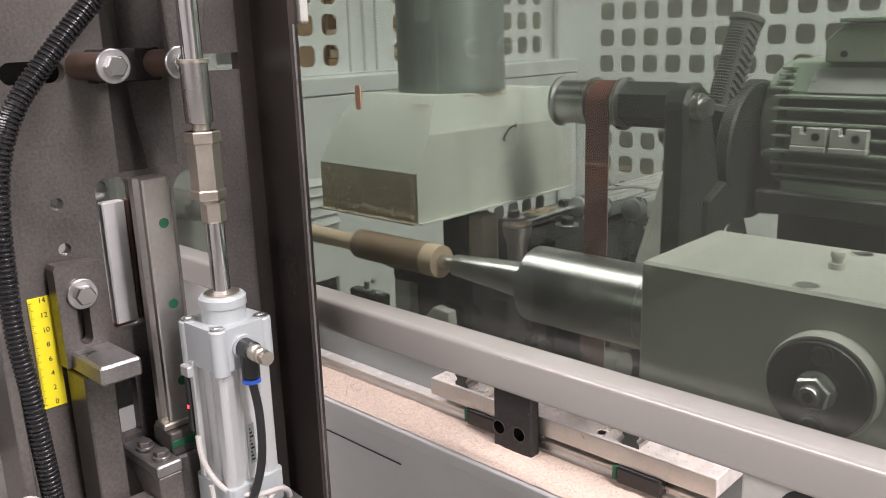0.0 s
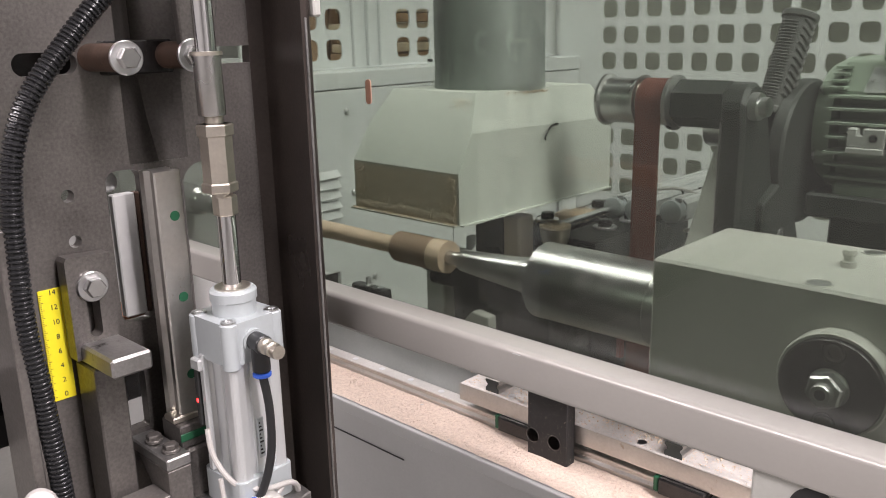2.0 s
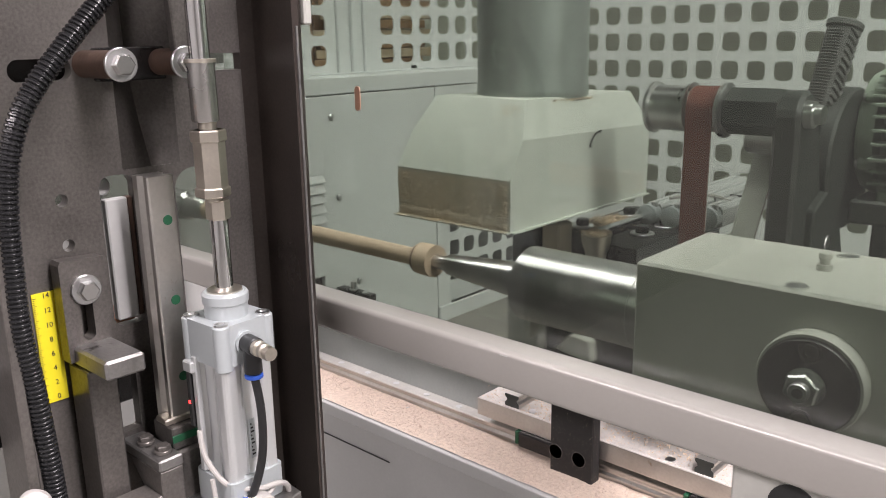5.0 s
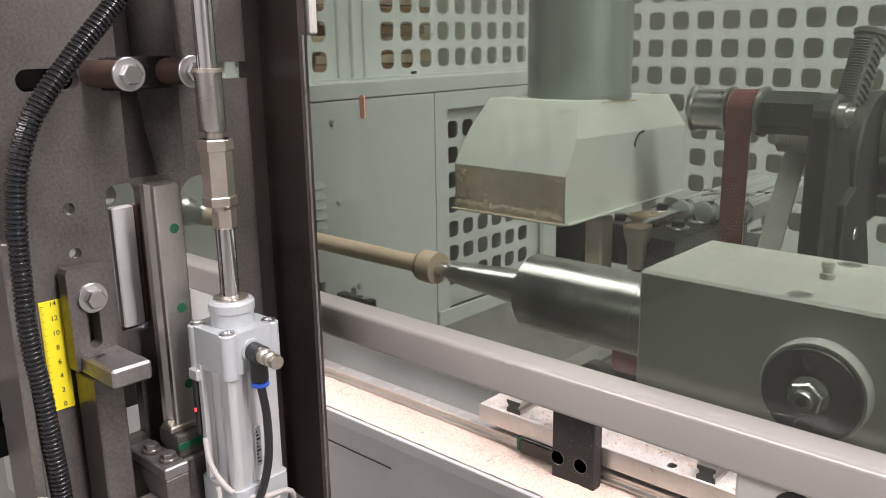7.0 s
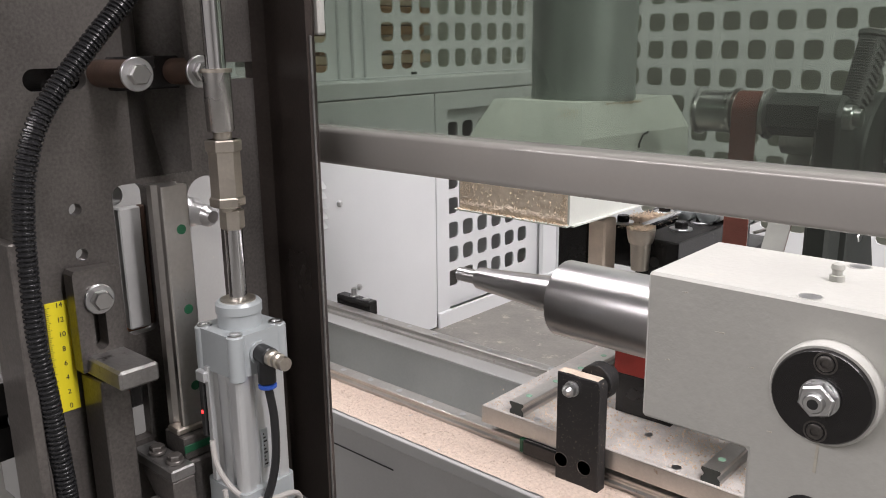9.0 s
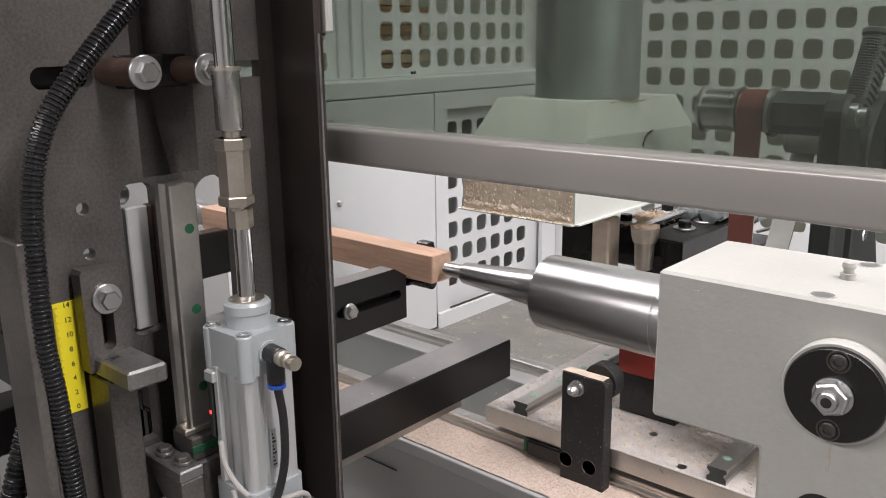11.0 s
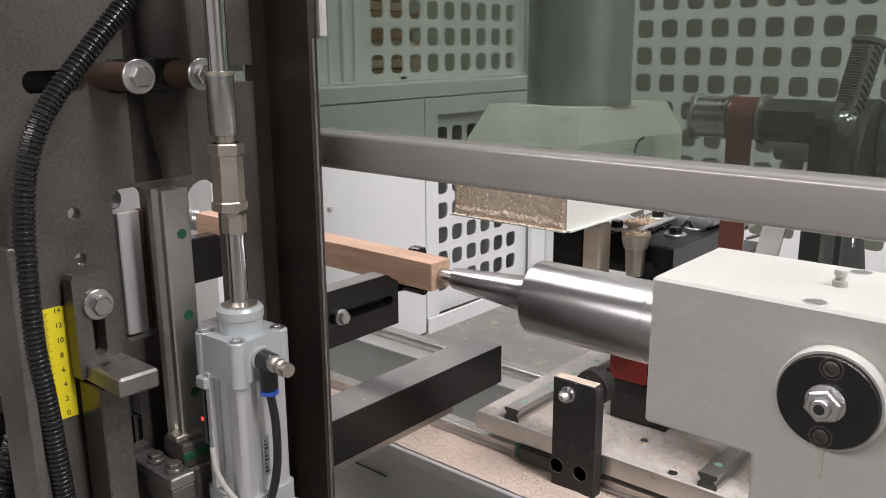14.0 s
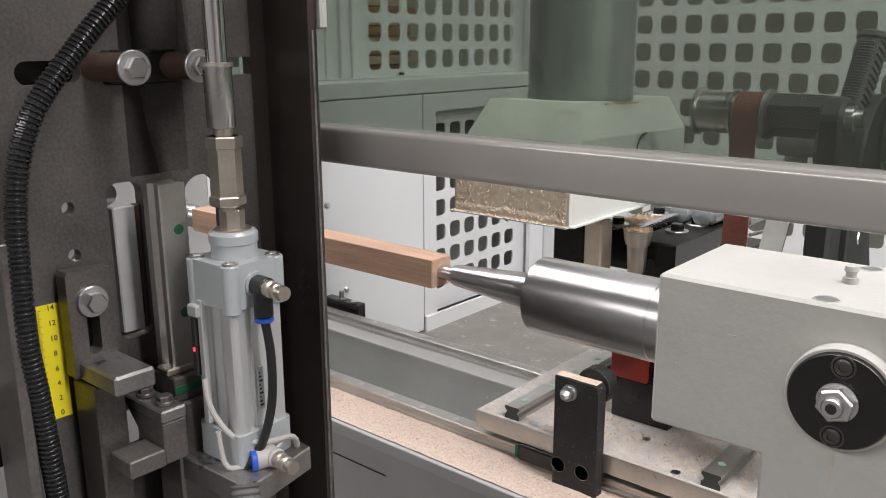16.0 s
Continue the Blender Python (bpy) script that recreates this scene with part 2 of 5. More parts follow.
def bent(points, r, seg=12, bm=None, ribs=None, step=0.0025):
    """A tube along a smooth line through points; ribs: (pitch, depth) for a corrugated one."""
    pts = [Vector(p) for p in points]
    dense = []
    for i in range(len(pts) - 1):
        a, p, q, d = pts[max(i - 1, 0)], pts[i], pts[i + 1], pts[min(i + 2, len(pts) - 1)]
        n = max(2, int((q - p).length / step))
        for k in range(n):
            t = k / n
            dense.append(0.5 * (2 * p + (q - a) * t + (2 * a - 5 * p + 4 * q - d) * t * t + (3 * p - a - 3 * q + d) * t ** 3))
    dense.append(pts[-1])
    b = bmesh.new()
    rings, length, side = [], 0.0, None
    for i, p in enumerate(dense):
        w = (dense[min(i + 1, len(dense) - 1)] - dense[max(i - 1, 0)]).normalized()
        if i:
            length += (p - dense[i - 1]).length
        side = w.orthogonal().normalized() if side is None else (side - w * side.dot(w)).normalized()
        up = w.cross(side)
        rr = r
        if ribs:
            rr = r - ribs[1] * (0.5 - 0.5 * math.cos(2 * math.pi * length / ribs[0])) ** 2
        rings.append([b.verts.new(p + rr * (math.cos(2 * math.pi * k / seg) * side + math.sin(2 * math.pi * k / seg) * up)) for k in range(seg)])
    for r0, r1 in zip(rings, rings[1:]):
        for k in range(seg):
            b.faces.new((r0[k], r0[(k + 1) % seg], r1[(k + 1) % seg], r1[k])).smooth = True
    b.faces.new(rings[0][::-1])
    b.faces.new(rings[-1])
    return join(bm, b)


def prism(outline, axis, a0, a1, holes=(), bevel=0.0, bm=None):
    """An outline in the plane across axis ('x': y, z; 'y': x, z; 'z': x, y), with holes, drawn out from a0 to a1."""
    b = bmesh.new()

    def at(u, v, a):
        return {"x": (a, u, v), "y": (u, a, v), "z": (u, v, a)}[axis]

    loops = [list(outline)] + [list(h) for h in holes]
    if holes:
        edges = []
        for lp in loops:
            vs = [b.verts.new(at(u, v, a0)) for u, v in lp]
            edges += [b.edges.new((vs[k], vs[(k + 1) % len(vs)])) for k in range(len(vs))]
        bmesh.ops.triangle_fill(b, use_beauty=True, use_dissolve=False, edges=edges)
    else:
        b.faces.new([b.verts.new(at(u, v, a0)) for u, v in loops[0]])
    ex = bmesh.ops.extrude_face_region(b, geom=b.faces[:])
    d = Vector(at(0, 0, a1)) - Vector(at(0, 0, a0))
    bmesh.ops.translate(b, vec=d, verts=[g for g in ex["geom"] if isinstance(g, bmesh.types.BMVert)])
    bmesh.ops.recalc_face_normals(b, faces=b.faces[:])
    if bevel:
        bmesh.ops.bevel(b, geom=[e for e in b.edges if len(e.link_faces) == 2 and e.calc_face_angle(0) > 0.5], offset=bevel, segments=1, affect="EDGES")
    return join(bm, b)


def slot(u0, v0, u1, v1, r, n=6):
    """A rounded rectangle."""
    out = []
    for cu, cv, s in ((u1 - r, v1 - r, 0), (u0 + r, v1 - r, 1), (u0 + r, v0 + r, 2), (u1 - r, v0 + r, 3)):
        for k in range(n + 1):
            a = math.pi / 2 * (s + k / n)
            out.append((cu + r * math.cos(a), cv + r * math.sin(a)))
    return out


def thing(name, base, label, category, group="", kind=""):
    ob = new(name)
    ob.empty_display_size = 0.02
    ob.location = base
    return tagged(ob, label, category, group, kind)


def root_base(ob):
    while ob.parent:
        ob = ob.parent
    return ob.location


def part(name, bm, material, parent, label=""):
    """Links a bmesh, built in the place's own metres, as one mesh under a thing or a part."""
    if parent is not None:
        bmesh.ops.translate(bm, vec=-root_base(parent), verts=bm.verts)
    rounded = any(f.smooth for f in bm.faces)
    me = bpy.data.meshes.new(name)
    bm.to_mesh(me)
    bm.free()
    me.materials.append(material)
    me.set_sharp_from_angle(angle=radians(35 if rounded else 18))
    ob = new(name, me)
    if parent is not None:
        ob.parent = parent
    if label:
        ob["label"] = label
    return ob


def hexbolt(parent, centre, way, size, head, material, washer=0.0, name="bolt", wmat=None):
    """A hexagon head on an optional washer; way points out of the surface."""
    c, w = Vector(centre), Vector(way).normalized()
    at = c
    b = None
    if washer:
        part("washer", rod(c, c + w * 0.003, washer, 28, None, 0.0006), wmat or material, parent)
        at = c + w * 0.003
    return part(name, lathe([(0, size), (head * 0.8, size), (head, size * 0.86)], at, at + w * head, 6, b), material, parent)


def lattice(axis, a0, a1, u0, v0, pu, pv, nu, nv, hole, r, border, bm=None, skip=()):
    """A punched sheet: nu x nv rounded square holes in a sheet with a border."""
    b = bm or bmesh.new()

    def at(u, v, a):
        return {"x": (a, u, v), "y": (u, a, v)}[axis]

    cache = {}

    def vert(u, v, a):
        k = (round(u, 5), round(v, 5), a)
        if k not in cache:
            cache[k] = b.verts.new(at(u, v, a))
        return cache[k]

    def quad(*p):
        vs = [vert(*q) for q in p]
        if len(set(vs)) > 2:
            b.faces.new(vs)

    for i in range(nu):
        for j in range(nv):
            cu, cv = u0 + pu * i, v0 + pv * j
            s = slot(cu - hole / 2, cv - hole / 2, cu + hole / 2, cv + hole / 2, r, 2)
            cor = [(cu + pu / 2, cv + pv / 2), (cu - pu / 2, cv + pv / 2), (cu - pu / 2, cv - pv / 2), (cu + pu / 2, cv - pv / 2)]
            for a in (a0, a1):
                for c in range(4):
                    arc = s[3 * c : 3 * c + 3]
                    for k in range(2):
                        quad((*cor[c], a), (*arc[k], a), (*arc[k + 1], a))
                    quad((*cor[c], a), (*arc[2], a), (*s[(3 * c + 3) % 12], a), (*cor[(c + 1) % 4], a))
            for k in range(12):
                p, q = s[k], s[(k + 1) % 12]
                quad((*p, a0), (*q, a0), (*q, a1), (*p, a1))
    lu, hu, lv, hv = u0 - pu / 2, u0 + pu * (nu - 0.5), v0 - pv / 2, v0 + pv * (nv - 0.5)
    l, rt, bo, tp = border
    for ra in ((lu - l, lv - bo, lu, hv + tp), (hu, lv - bo, hu + rt, hv + tp), (lu, lv - bo, hu, lv), (lu, hv, hu, hv + tp)):
        if ra[2] - ra[0] > 1e-5 and ra[3] - ra[1] > 1e-5:
            p, q = at(ra[0], ra[1], min(a0, a1)), at(ra[2], ra[3], max(a0, a1))
            box(*p, *q, 0, b)
    return b


def punched(name, x0, x1, u0, v0, pu, pv, nu, nv, hole, r, border, parent, label=""):
    """A punched sheet across x with its four plain edge strips."""
    ob = part(name, lattice("x", x0, x1, u0, v0, pu, pv, nu, nv, hole, r, (0, 0, 0, 0)), PANEL, parent, label)
    lu, hu, lv, hv = u0 - pu / 2, u0 + pu * (nu - 0.5), v0 - pv / 2, v0 + pv * (nv - 0.5)
    l, rt, bo, tp = border
    for ya, za, yb, zb in ((lu - l, lv - bo, lu, hv + tp), (hu, lv - bo, hu + rt, hv + tp), (lu, lv - bo, hu, lv), (lu, hv, hu, hv + tp)):
        part("edge_strip", box(x0, ya, za, x1, yb, zb), PANEL, ob)
    return ob


# ---- the hall ----
tagged(part("floor", box(-6, -4, -0.1, 5, 6, 0), CONCRETE, None), "grey concrete workshop floor", "floor", kind="structure")
for nm, b_ in (("wall_north", (-6, 6, 0, 5, 6.1, 3.4)), ("wall_south", (-6, -4.1, 0, 5, -4, 3.4)), ("wall_west", (-6.1, -4, 0, -6, 6, 3.4)), ("wall_east", (5, -4, 0, 5.1, 6, 3.4))):
    tagged(part(nm, box(*b_), HALLWALL, None), "plain pale grey hall wall", "wall", kind="structure")
tagged(part("ceiling", box(-6, -4, 3.4, 5, 6, 3.5), HALLWALL, None), "pale hall ceiling", "ceiling", kind="structure")

# ---- enclosure behind the lathe ----
wall_back = tagged(part("enclosure_back", lattice("y", 1.866, 1.87, -1.1631, 0.9408, 0.0608, 0.0627, 36, 24, 0.0415, 0.011, (0.12, 0.1, 0.3, 0.05)), PANEL, None), "white punched sheet-metal enclosure wall with square holes", "machine panel", kind="structure")
tagged(part("store_wall", box(-3.2, 2.5, 0, 2.2, 2.55, 2.8), BEYOND, None), "dim olive-grey wall beyond the punched panels", "wall", kind="structure")

WX = -1.25
cabinet = thing("machine_cabinet", (-1.6, 1.3, 0.0), "white sheet-metal machine cabinet with plain and punched panels", "cabinet")
part("plain_panel", prism([(0.70, 0.875), (1.04, 0.875), (1.04, 0.689), (1.3735, 0.689), (1.3735, 1.2315), (0.70, 1.2315)], "x", WX - 0.012, WX, (), 0.0015), PANEL, cabinet)
part("top_rail", box(-1.40, 0.70, 1.2335, WX, 1.90, 1.266, 0.002), PANEL, cabinet)
part("punched_panel_frame", prism([(1.376, 0.686), (1.862, 0.686), (1.862, 1.2315), (1.376, 1.2315)], "x", WX - 0.012, WX, [slot(1.418, 0.7225, 1.80, 1.193, 0.004, 2)]), PANEL, cabinet, "white frame round the punched sheet")
punched("punched_sheet", -1.279, -1.275, 1.4606, 0.786, 0.0555, 0.0594, 6, 7, 0.039, 0.01, (0.05, 0.07, 0.05, 0.06), cabinet, "white punched sheet set back in its frame")
part("foot_strip", box(-1.262, 1.376, 0.683, -1.244, 1.862, 0.7225, 0.002), PANEL, cabinet)
part("front_panel", box(-2.4, 0.70, 0.875, -1.264, 0.712, 1.2315), PANEL, cabinet)
part("top_deck", box(-2.4, 0.70, 1.2335, -1.402, 1.862, 1.2622), PANEL, cabinet)
part("back_panel", box(-2.4, 1.85, 0.6858, -1.264, 1.862, 1.2315), PANEL, cabinet)
part("far_panel", box(-2.414, 0.70, 0.875, -2.402, 1.862, 1.2622), PANEL, cabinet)
for sy, sz in ((1.085, 1.03), (1.13, 0.845), (1.075, 1.19)):
    part("screw", lathe([(0, 0.007), (0.003, 0.007), (0.006, 0.004)], (WX, sy, sz), (WX + 0.02, sy, sz), 12), GALV, cabinet)
for k in range(5):
    part("louver_slat", prism([(WX, 0.985 + 0.02 * k), (WX + 0.012, 0.988 + 0.02 * k), (WX, 1.001 + 0.02 * k)], "y", 0.86, 1.045), PANEL, cabinet)
GX = -1.34
upper = thing("upper_guard", (GX, 1.5, 1.266), "white punched guard sheet above the cabinet", "machine guard")
punched("guard_sheet", GX - 0.004, GX, 1.3231, 1.3046, 0.0613, 0.0600, 9, 9, 0.0415, 0.011, (0.015, 0.04, 0.0075, 0.05), upper)
punched("near_guard_sheet", GX - 0.004, GX, 0.8830, 1.3046, 0.0613, 0.0600, 5, 9, 0.0415, 0.011, (0.1, 0.015, 0.0075, 0.05), upper)
part("post_back", box(GX - 0.03, 1.1745, 1.267, GX - 0.006, 1.277, 1.9), PANEL, upper)
for y0, y1, dx in ((1.176, 1.196, 0.006), (1.216, 1.234, 0.006), (1.252, 1.276, 0.004)):
    part("post_rib", box(GX - 0.006, y0, 1.267, GX + dx, y1, 1.9, 0.002), PANEL, upper)
part("rear_post", box(-1.40, 1.90, 1.267, -1.33, 1.924, 2.2, 0.003), PANEL, upper)
part("bottom_lip", box(GX - 0.03, 0.70, 1.2662, GX + 0.012, 1.895, 1.2698, 0.001), PANEL, upper)
part("catch", box(GX + 0.002, 1.392, 1.2702, GX + 0.01, 1.404, 1.2765, 0.001), INK, upper, "small black catch")
planks = thing("timber_stack", (-1.8, 1.6, 1.262), "stack of brown rough-sawn timber behind the guard", "timber")
rnd = random.Random(4)
for k in range(9):
    z0 = 1.2745 + 0.024 * k
    bd = box(-1.66 + rnd.uniform(-0.02, 0.02), 1.40 + rnd.uniform(-0.02, 0.02), z0 - 0.011, -1.57 + rnd.uniform(-0.01, 0.01), 1.70 + rnd.uniform(-0.03, 0.03), z0 + 0.011, 0.002)
    part("board", bd, BOARD if k % 2 else DOCK, planks)
for k in range(5):
    part("upright_board", box(-1.80 + rnd.uniform(-0.02, 0.02), 1.38 + 0.034 * k, 1.2625, -1.70, 1.41 + 0.034 * k, 1.47 + rnd.uniform(-0.02, 0.05), 0.002), DOCK, planks)

# ---- bed ----
pan = tagged(part("base_pan", box(-3.0, 1.02, 0.64, 2.0, 1.86, 0.6855), PAN, None), "speckled grey machine base pan with chips", "machine base", kind="structure")
bed = thing("lathe_bed", (-0.6, 0.87, 0.0), "grey painted lathe bed with two steel linear rails", "lathe bed")
BX0, BX1 = -2.2, 1.2
part("front_beam", box(BX0, 0.704, 0.60, BX1, 0.812, 0.842, 0.002), GREYPAINT, bed)
part("front_apron", box(BX0, 0.7005, 0.20, BX1, 0.7035, 0.826, 0.001), GREYPAINT, bed)
part("apron_lip", box(BX0, 0.697, 0.826, BX1, 0.7035, 0.8425, 0.001), GREYPAINT, bed)
part("rear_beam", box(BX0, 0.950, 0.60, BX1, 1.034, 0.838, 0.001), GREENGREY, bed)
part("rear_ledge", box(BX0, 0.948, 0.838, BX1, 1.036, 0.842, 0.001), LEDGE, bed)
part("trough_floor", box(BX0, 0.812, 0.70, BX1, 0.95, 0.72), GREENGREY, bed)
part("seam", box(-1.2, 0.6985, 0.792, -0.72, 0.6996, 0.7935), INK, bed)


def rail_profile(y, z, w=0.020, h=0.0165):
    s = w / 2
    return [(y - s, z), (y + s, z), (y + s, z + h * 0.30), (y + s * 0.72, z + h * 0.48), (y + s * 0.72, z + h * 0.62), (y + s, z + h * 0.80), (y + s, z + h * 0.95), (y + s * 0.9, z + h), (y - s * 0.9, z + h), (y - s, z + h * 0.95), (y - s, z + h * 0.80), (y - s * 0.72, z + h * 0.62), (y - s * 0.72, z + h * 0.48), (y - s, z + h * 0.30)]


for ry in (0.784, 0.992):
    r_ = part("linear_rail", prism(rail_profile(ry, 0.842), "x", BX0, BX1), RAILSTEEL, bed, "ground steel linear rail")
    for k in range(30):
        px = -1.75 + 0.06 * k
        if px < -0.45:
            part("rail_cap", rod((px, ry, 0.8584), (px, ry, 0.8590), 0.0046, 14), GALV, r_)
stop = thing("rail_stop", (-1.14, 1.02, 0.842), "small black steel stop block bolted beside the rail", "stop block")
part("block", box(-1.186, 1.012, 0.842, -1.094, 1.034, 0.871, 0.002), BLACKSTEEL_D, stop)
hexbolt(stop, (-1.145, 1.022, 0.871), (0, 0, 1), 0.006, 0.014, GALV, 0.008)
part("socket_screw", rod((-1.112, 1.022, 0.871), (-1.112, 1.022, 0.874), 0.007, 14), GALV, stop)

# sawdust lying on the bed's front ledge and round the rails
rs = random.Random(11)


def dust_sheet(x0, x1, y0, y1, z, dx, amp, seed):
    b = bmesh.new()
    nx, ny = int((x1 - x0) / dx), max(3, int((y1 - y0) / dx))
    g = [[b.verts.new((x0 + (x1 - x0) * i / nx, y0 + (y1 - y0) * j / ny, z + amp * (0.25 + 0.9 * noise.noise(Vector((i * 0.31 + seed, j * 0.37, 0.0))) + 0.6 * noise.noise(Vector((i * 1.3, j * 1.1 + seed, 3.0)))))) for j in range(ny + 1)] for i in range(nx + 1)]
    for i in range(nx):
        for j in range(ny):
            b.faces.new((g[i][j], g[i + 1][j], g[i + 1][j + 1], g[i][j + 1]))
    return b


def crumbs(b, count, spread, size, seed):
    r = random.Random(seed)
    for _ in range(count):
        c = Vector(spread(r))
        s = r.uniform(*size)
        q = Euler((r.uniform(0, 6), r.uniform(0, 6), r.uniform(0, 6))).to_matrix()
        vs = [b.verts.new(c + q @ Vector(p) * s) for p in ((-1, -0.6, 0), (1, -0.5, 0.1), (0.8, 0.6, -0.1), (-0.7, 0.5, 0.2), (0, 0, 0.7))]
        for f in ((0, 1, 4), (1, 2, 4), (2, 3, 4), (3, 0, 4), (3, 2, 1, 0)):
            b.faces.new([vs[k] for k in f])
    return b


db = dust_sheet(-1.9, 0.3, 0.7045, 0.773, 0.8426, 0.006, 0.0016, 1.0)
crumbs(db, 4500, lambda r: (r.uniform(-1.3, -0.1), 0.705 + 0.067 * r.random() ** 0.8, 0.8436), (0.0004, 0.0011), 5)
tagged(part("sawdust", db, LEDGEDUST, None), "pale sawdust lying along the bed ledge", "sawdust", kind="stuff")

# ---- carriage under the tailstock ----
CX = -0.6242
carriage = thing("carriage", (CX, 0.86, 0.892), "ground steel carriage plate dusted with chips on linear rails", "carriage")
part("plate", box(-0.6242, 0.769, 0.868, -0.215, 1.05, 0.8915, 0.0012), DUSTYSTEEL, carriage)
for y0, nm in ((0.784, "bearing_block"), (0.992, "bearing_block")):
    for x0 in (-0.555, -0.33):
        bb = part(nm, box(x0, y0 - 0.022, 0.8475, x0 + 0.055, y0 + 0.022, 0.8675, 0.002), BLACKSTEEL_D, carriage)
        part("end_seal", box(x0 - 0.006, y0 - 0.020, 0.849, x0 - 0.0005, y0 + 0.020, 0.8665, 0.001), GREENCAP, bb, "green plastic end seal")
part("ground_edge", box(-0.6240, 0.7681, 0.8684, -0.2152, 0.7692, 0.8911), RAILSTEEL, carriage, "bright ground front edge")
for x0 in (-0.583, -0.329):
    prof = [(u + x0 + 0.0105 - 0.0, v) for u, v in rail_profile(0.0, 0.8915, 0.021, 0.0165)]
    cr = part("cross_rail", prism(prof, "y", 0.7735, 1.05), RAILSTEEL, carriage, "ground steel cross rail")
    part("rail_end", prism(prof, "y", 0.7728, 0.7735), DARKCAST, cr)
    for k in range(4):
        part("rail_cap", rod((x0 + 0.0105, 0.80 + 0.06 * k, 0.908), (x0 + 0.0105, 0.80 + 0.06 * k, 0.9084), 0.0042, 18), CAPGREEN, cr, "faded green rail cap")
for sx, sy in ((-0.5448, 0.7795), (-0.36, 0.7795), (-0.42, 0.83)):
    part("plate_screw", rod((sx, sy, 0.8915), (sx, sy, 0.8925), 0.0055, 16), GALV, carriage)
br = part("bracket", prism([(-0.4985, 0.839), (-0.4405, 0.839), (-0.4405, 0.972), (-0.444, 0.9775), (-0.4985, 0.9775)], "y", 0.751, 0.767, (), 0.0012), DUSTYBLACK, carriage, "black steel end bracket dusted with chips")
br.data.materials.append(SAWDUST)
part("bracket_top_dust", dust_sheet(-0.4975, -0.445, 0.752, 0.766, 0.9779, 0.004, 0.0006, 2.0), SAWDUST, br)
part("domed_nut", lathe([(0, 0.0095), (0.002, 0.0095), (0.002, 0.008), (0.009, 0.008), (0.009, 0.0065), (0.013, 0.0055), (0.016, 0.003)], (-0.4775, 0.751, 0.9615), (-0.4775, 0.734, 0.9615), 12), GALV, br, "zinc domed nut")
for hx in (-0.4905, -0.459):
    part("bore", rod((hx, 0.751, 0.868), (hx, 0.7508, 0.868), 0.0086, 24), DUSTYBLACK, br)
    part("bore_rim", lathe([(0, 0.0093), (0.0003, 0.0092), (0.0003, 0.0088), (0.0, 0.0086)], (hx, 0.7508, 0.868), (hx, 0.745, 0.868), 28), BLACKSTEEL, br)
part("lead_shaft", rod((-0.458, 0.767, 0.968), (-0.458, 0.80, 0.968), 0.012, 20), DUSTYBLACK, carriage)
part("shaft_collar", rod((-0.458, 0.7675, 0.968), (-0.458, 0.785, 0.968), 0.0215, 24, None, 0.001), DUSTYBLACK, carriage)
# black blocks added to darken the gap under the tailstock
part("block_base", box(-0.486, 0.8645, 0.8918, -0.41, 0.95, 0.9445, 0.001), BLACKSTEEL_D, carriage)
part("dark_filler", box(-0.45, 0.87, 0.9448, -0.385, 0.95, 1.02, 0.001), BLACKSTEEL_D, carriage)
part("red_stop_block", box(-0.488, 0.862, 0.9447, -0.440, 0.8695, 0.980, 0.001), RED, carriage, "red painted stop block")
part("block_cap", box(-0.523, 0.857, 0.9803, -0.450, 0.8695, 0.987, 0.001), PANEL, carriage)
db = dust_sheet(-0.60, -0.225, 0.776, 0.86, 0.8917, 0.005, 0.0008, 7.0)
crumbs(db, 700, lambda r: (r.uniform(-0.62, -0.22), r.uniform(0.772, 0.9), 0.8922), (0.0004, 0.0010), 8)
part("plate_dust", db, DUSTYSTEEL, carriage, "chips scattered on the plate")

sb = bmesh.new()
crumbs(sb, 1500, lambda r: (r.uniform(-0.62, -0.22), 0.772 + 0.13 * r.random(), 0.8922), (0.0004, 0.0013), 31)
crumbs(sb, 350, lambda r: (r.gauss(-0.55, 0.02), r.uniform(0.772, 0.87), 0.8922), (0.0003, 0.0010), 32)
crumbs(sb, 420, lambda r: (r.gauss(-0.36, 0.07), 0.79 + abs(r.gauss(0.03, 0.04)), 0.8924), (0.0008, 0.0024), 33)
crumbs(sb, 260, lambda r: (r.gauss(-0.50, 0.05), r.uniform(0.775, 0.95), 0.8924), (0.0008, 0.0022), 34)
part("chip_litter", sb, CRUMB, carriage, "tan wood chips on the plate")

# ---- tailstock ----
ts = thing("tailstock", (-0.15, 0.6, 0.9), "cream enamelled cast tailstock block", "tailstock")
TZ = 1.1824
tb = prism([(-0.2795, 1.067), (-0.1968, 1.067), (-0.1968, 0.70), (0.12, 0.70), (0.12, TZ), (-0.2795, TZ)], "y", 0.538, 0.657, (), 0.0022)
part("body", tb, CREAM, ts)
part("foot_plug", rod((-0.153, 0.541, 1.030), (-0.153, 0.537, 1.030), 0.017, 28), INK, ts)
DC = Vector((-0.1478, 0.538, 1.1258))
part("flange", lathe([(0, 0.0342), (0.0105, 0.0342), (0.012, 0.0332), (0.012, 0.031)], DC, DC - Vector((0, 0.02, 0)), 64), CREAM, ts, "cream round flange")
cover = part("cover_disc", lathe([(0.0, 0.0315), (0.0135, 0.0315), (0.015, 0.0305), (0.0152, 0.010)], DC - Vector((0, 0.001, 0)), DC - Vector((0, 0.03, 0)), 64), BLACKSTEEL_D, ts, "black cover disc")
NC = DC - Vector((0.0, 0.0165, -0.0005))
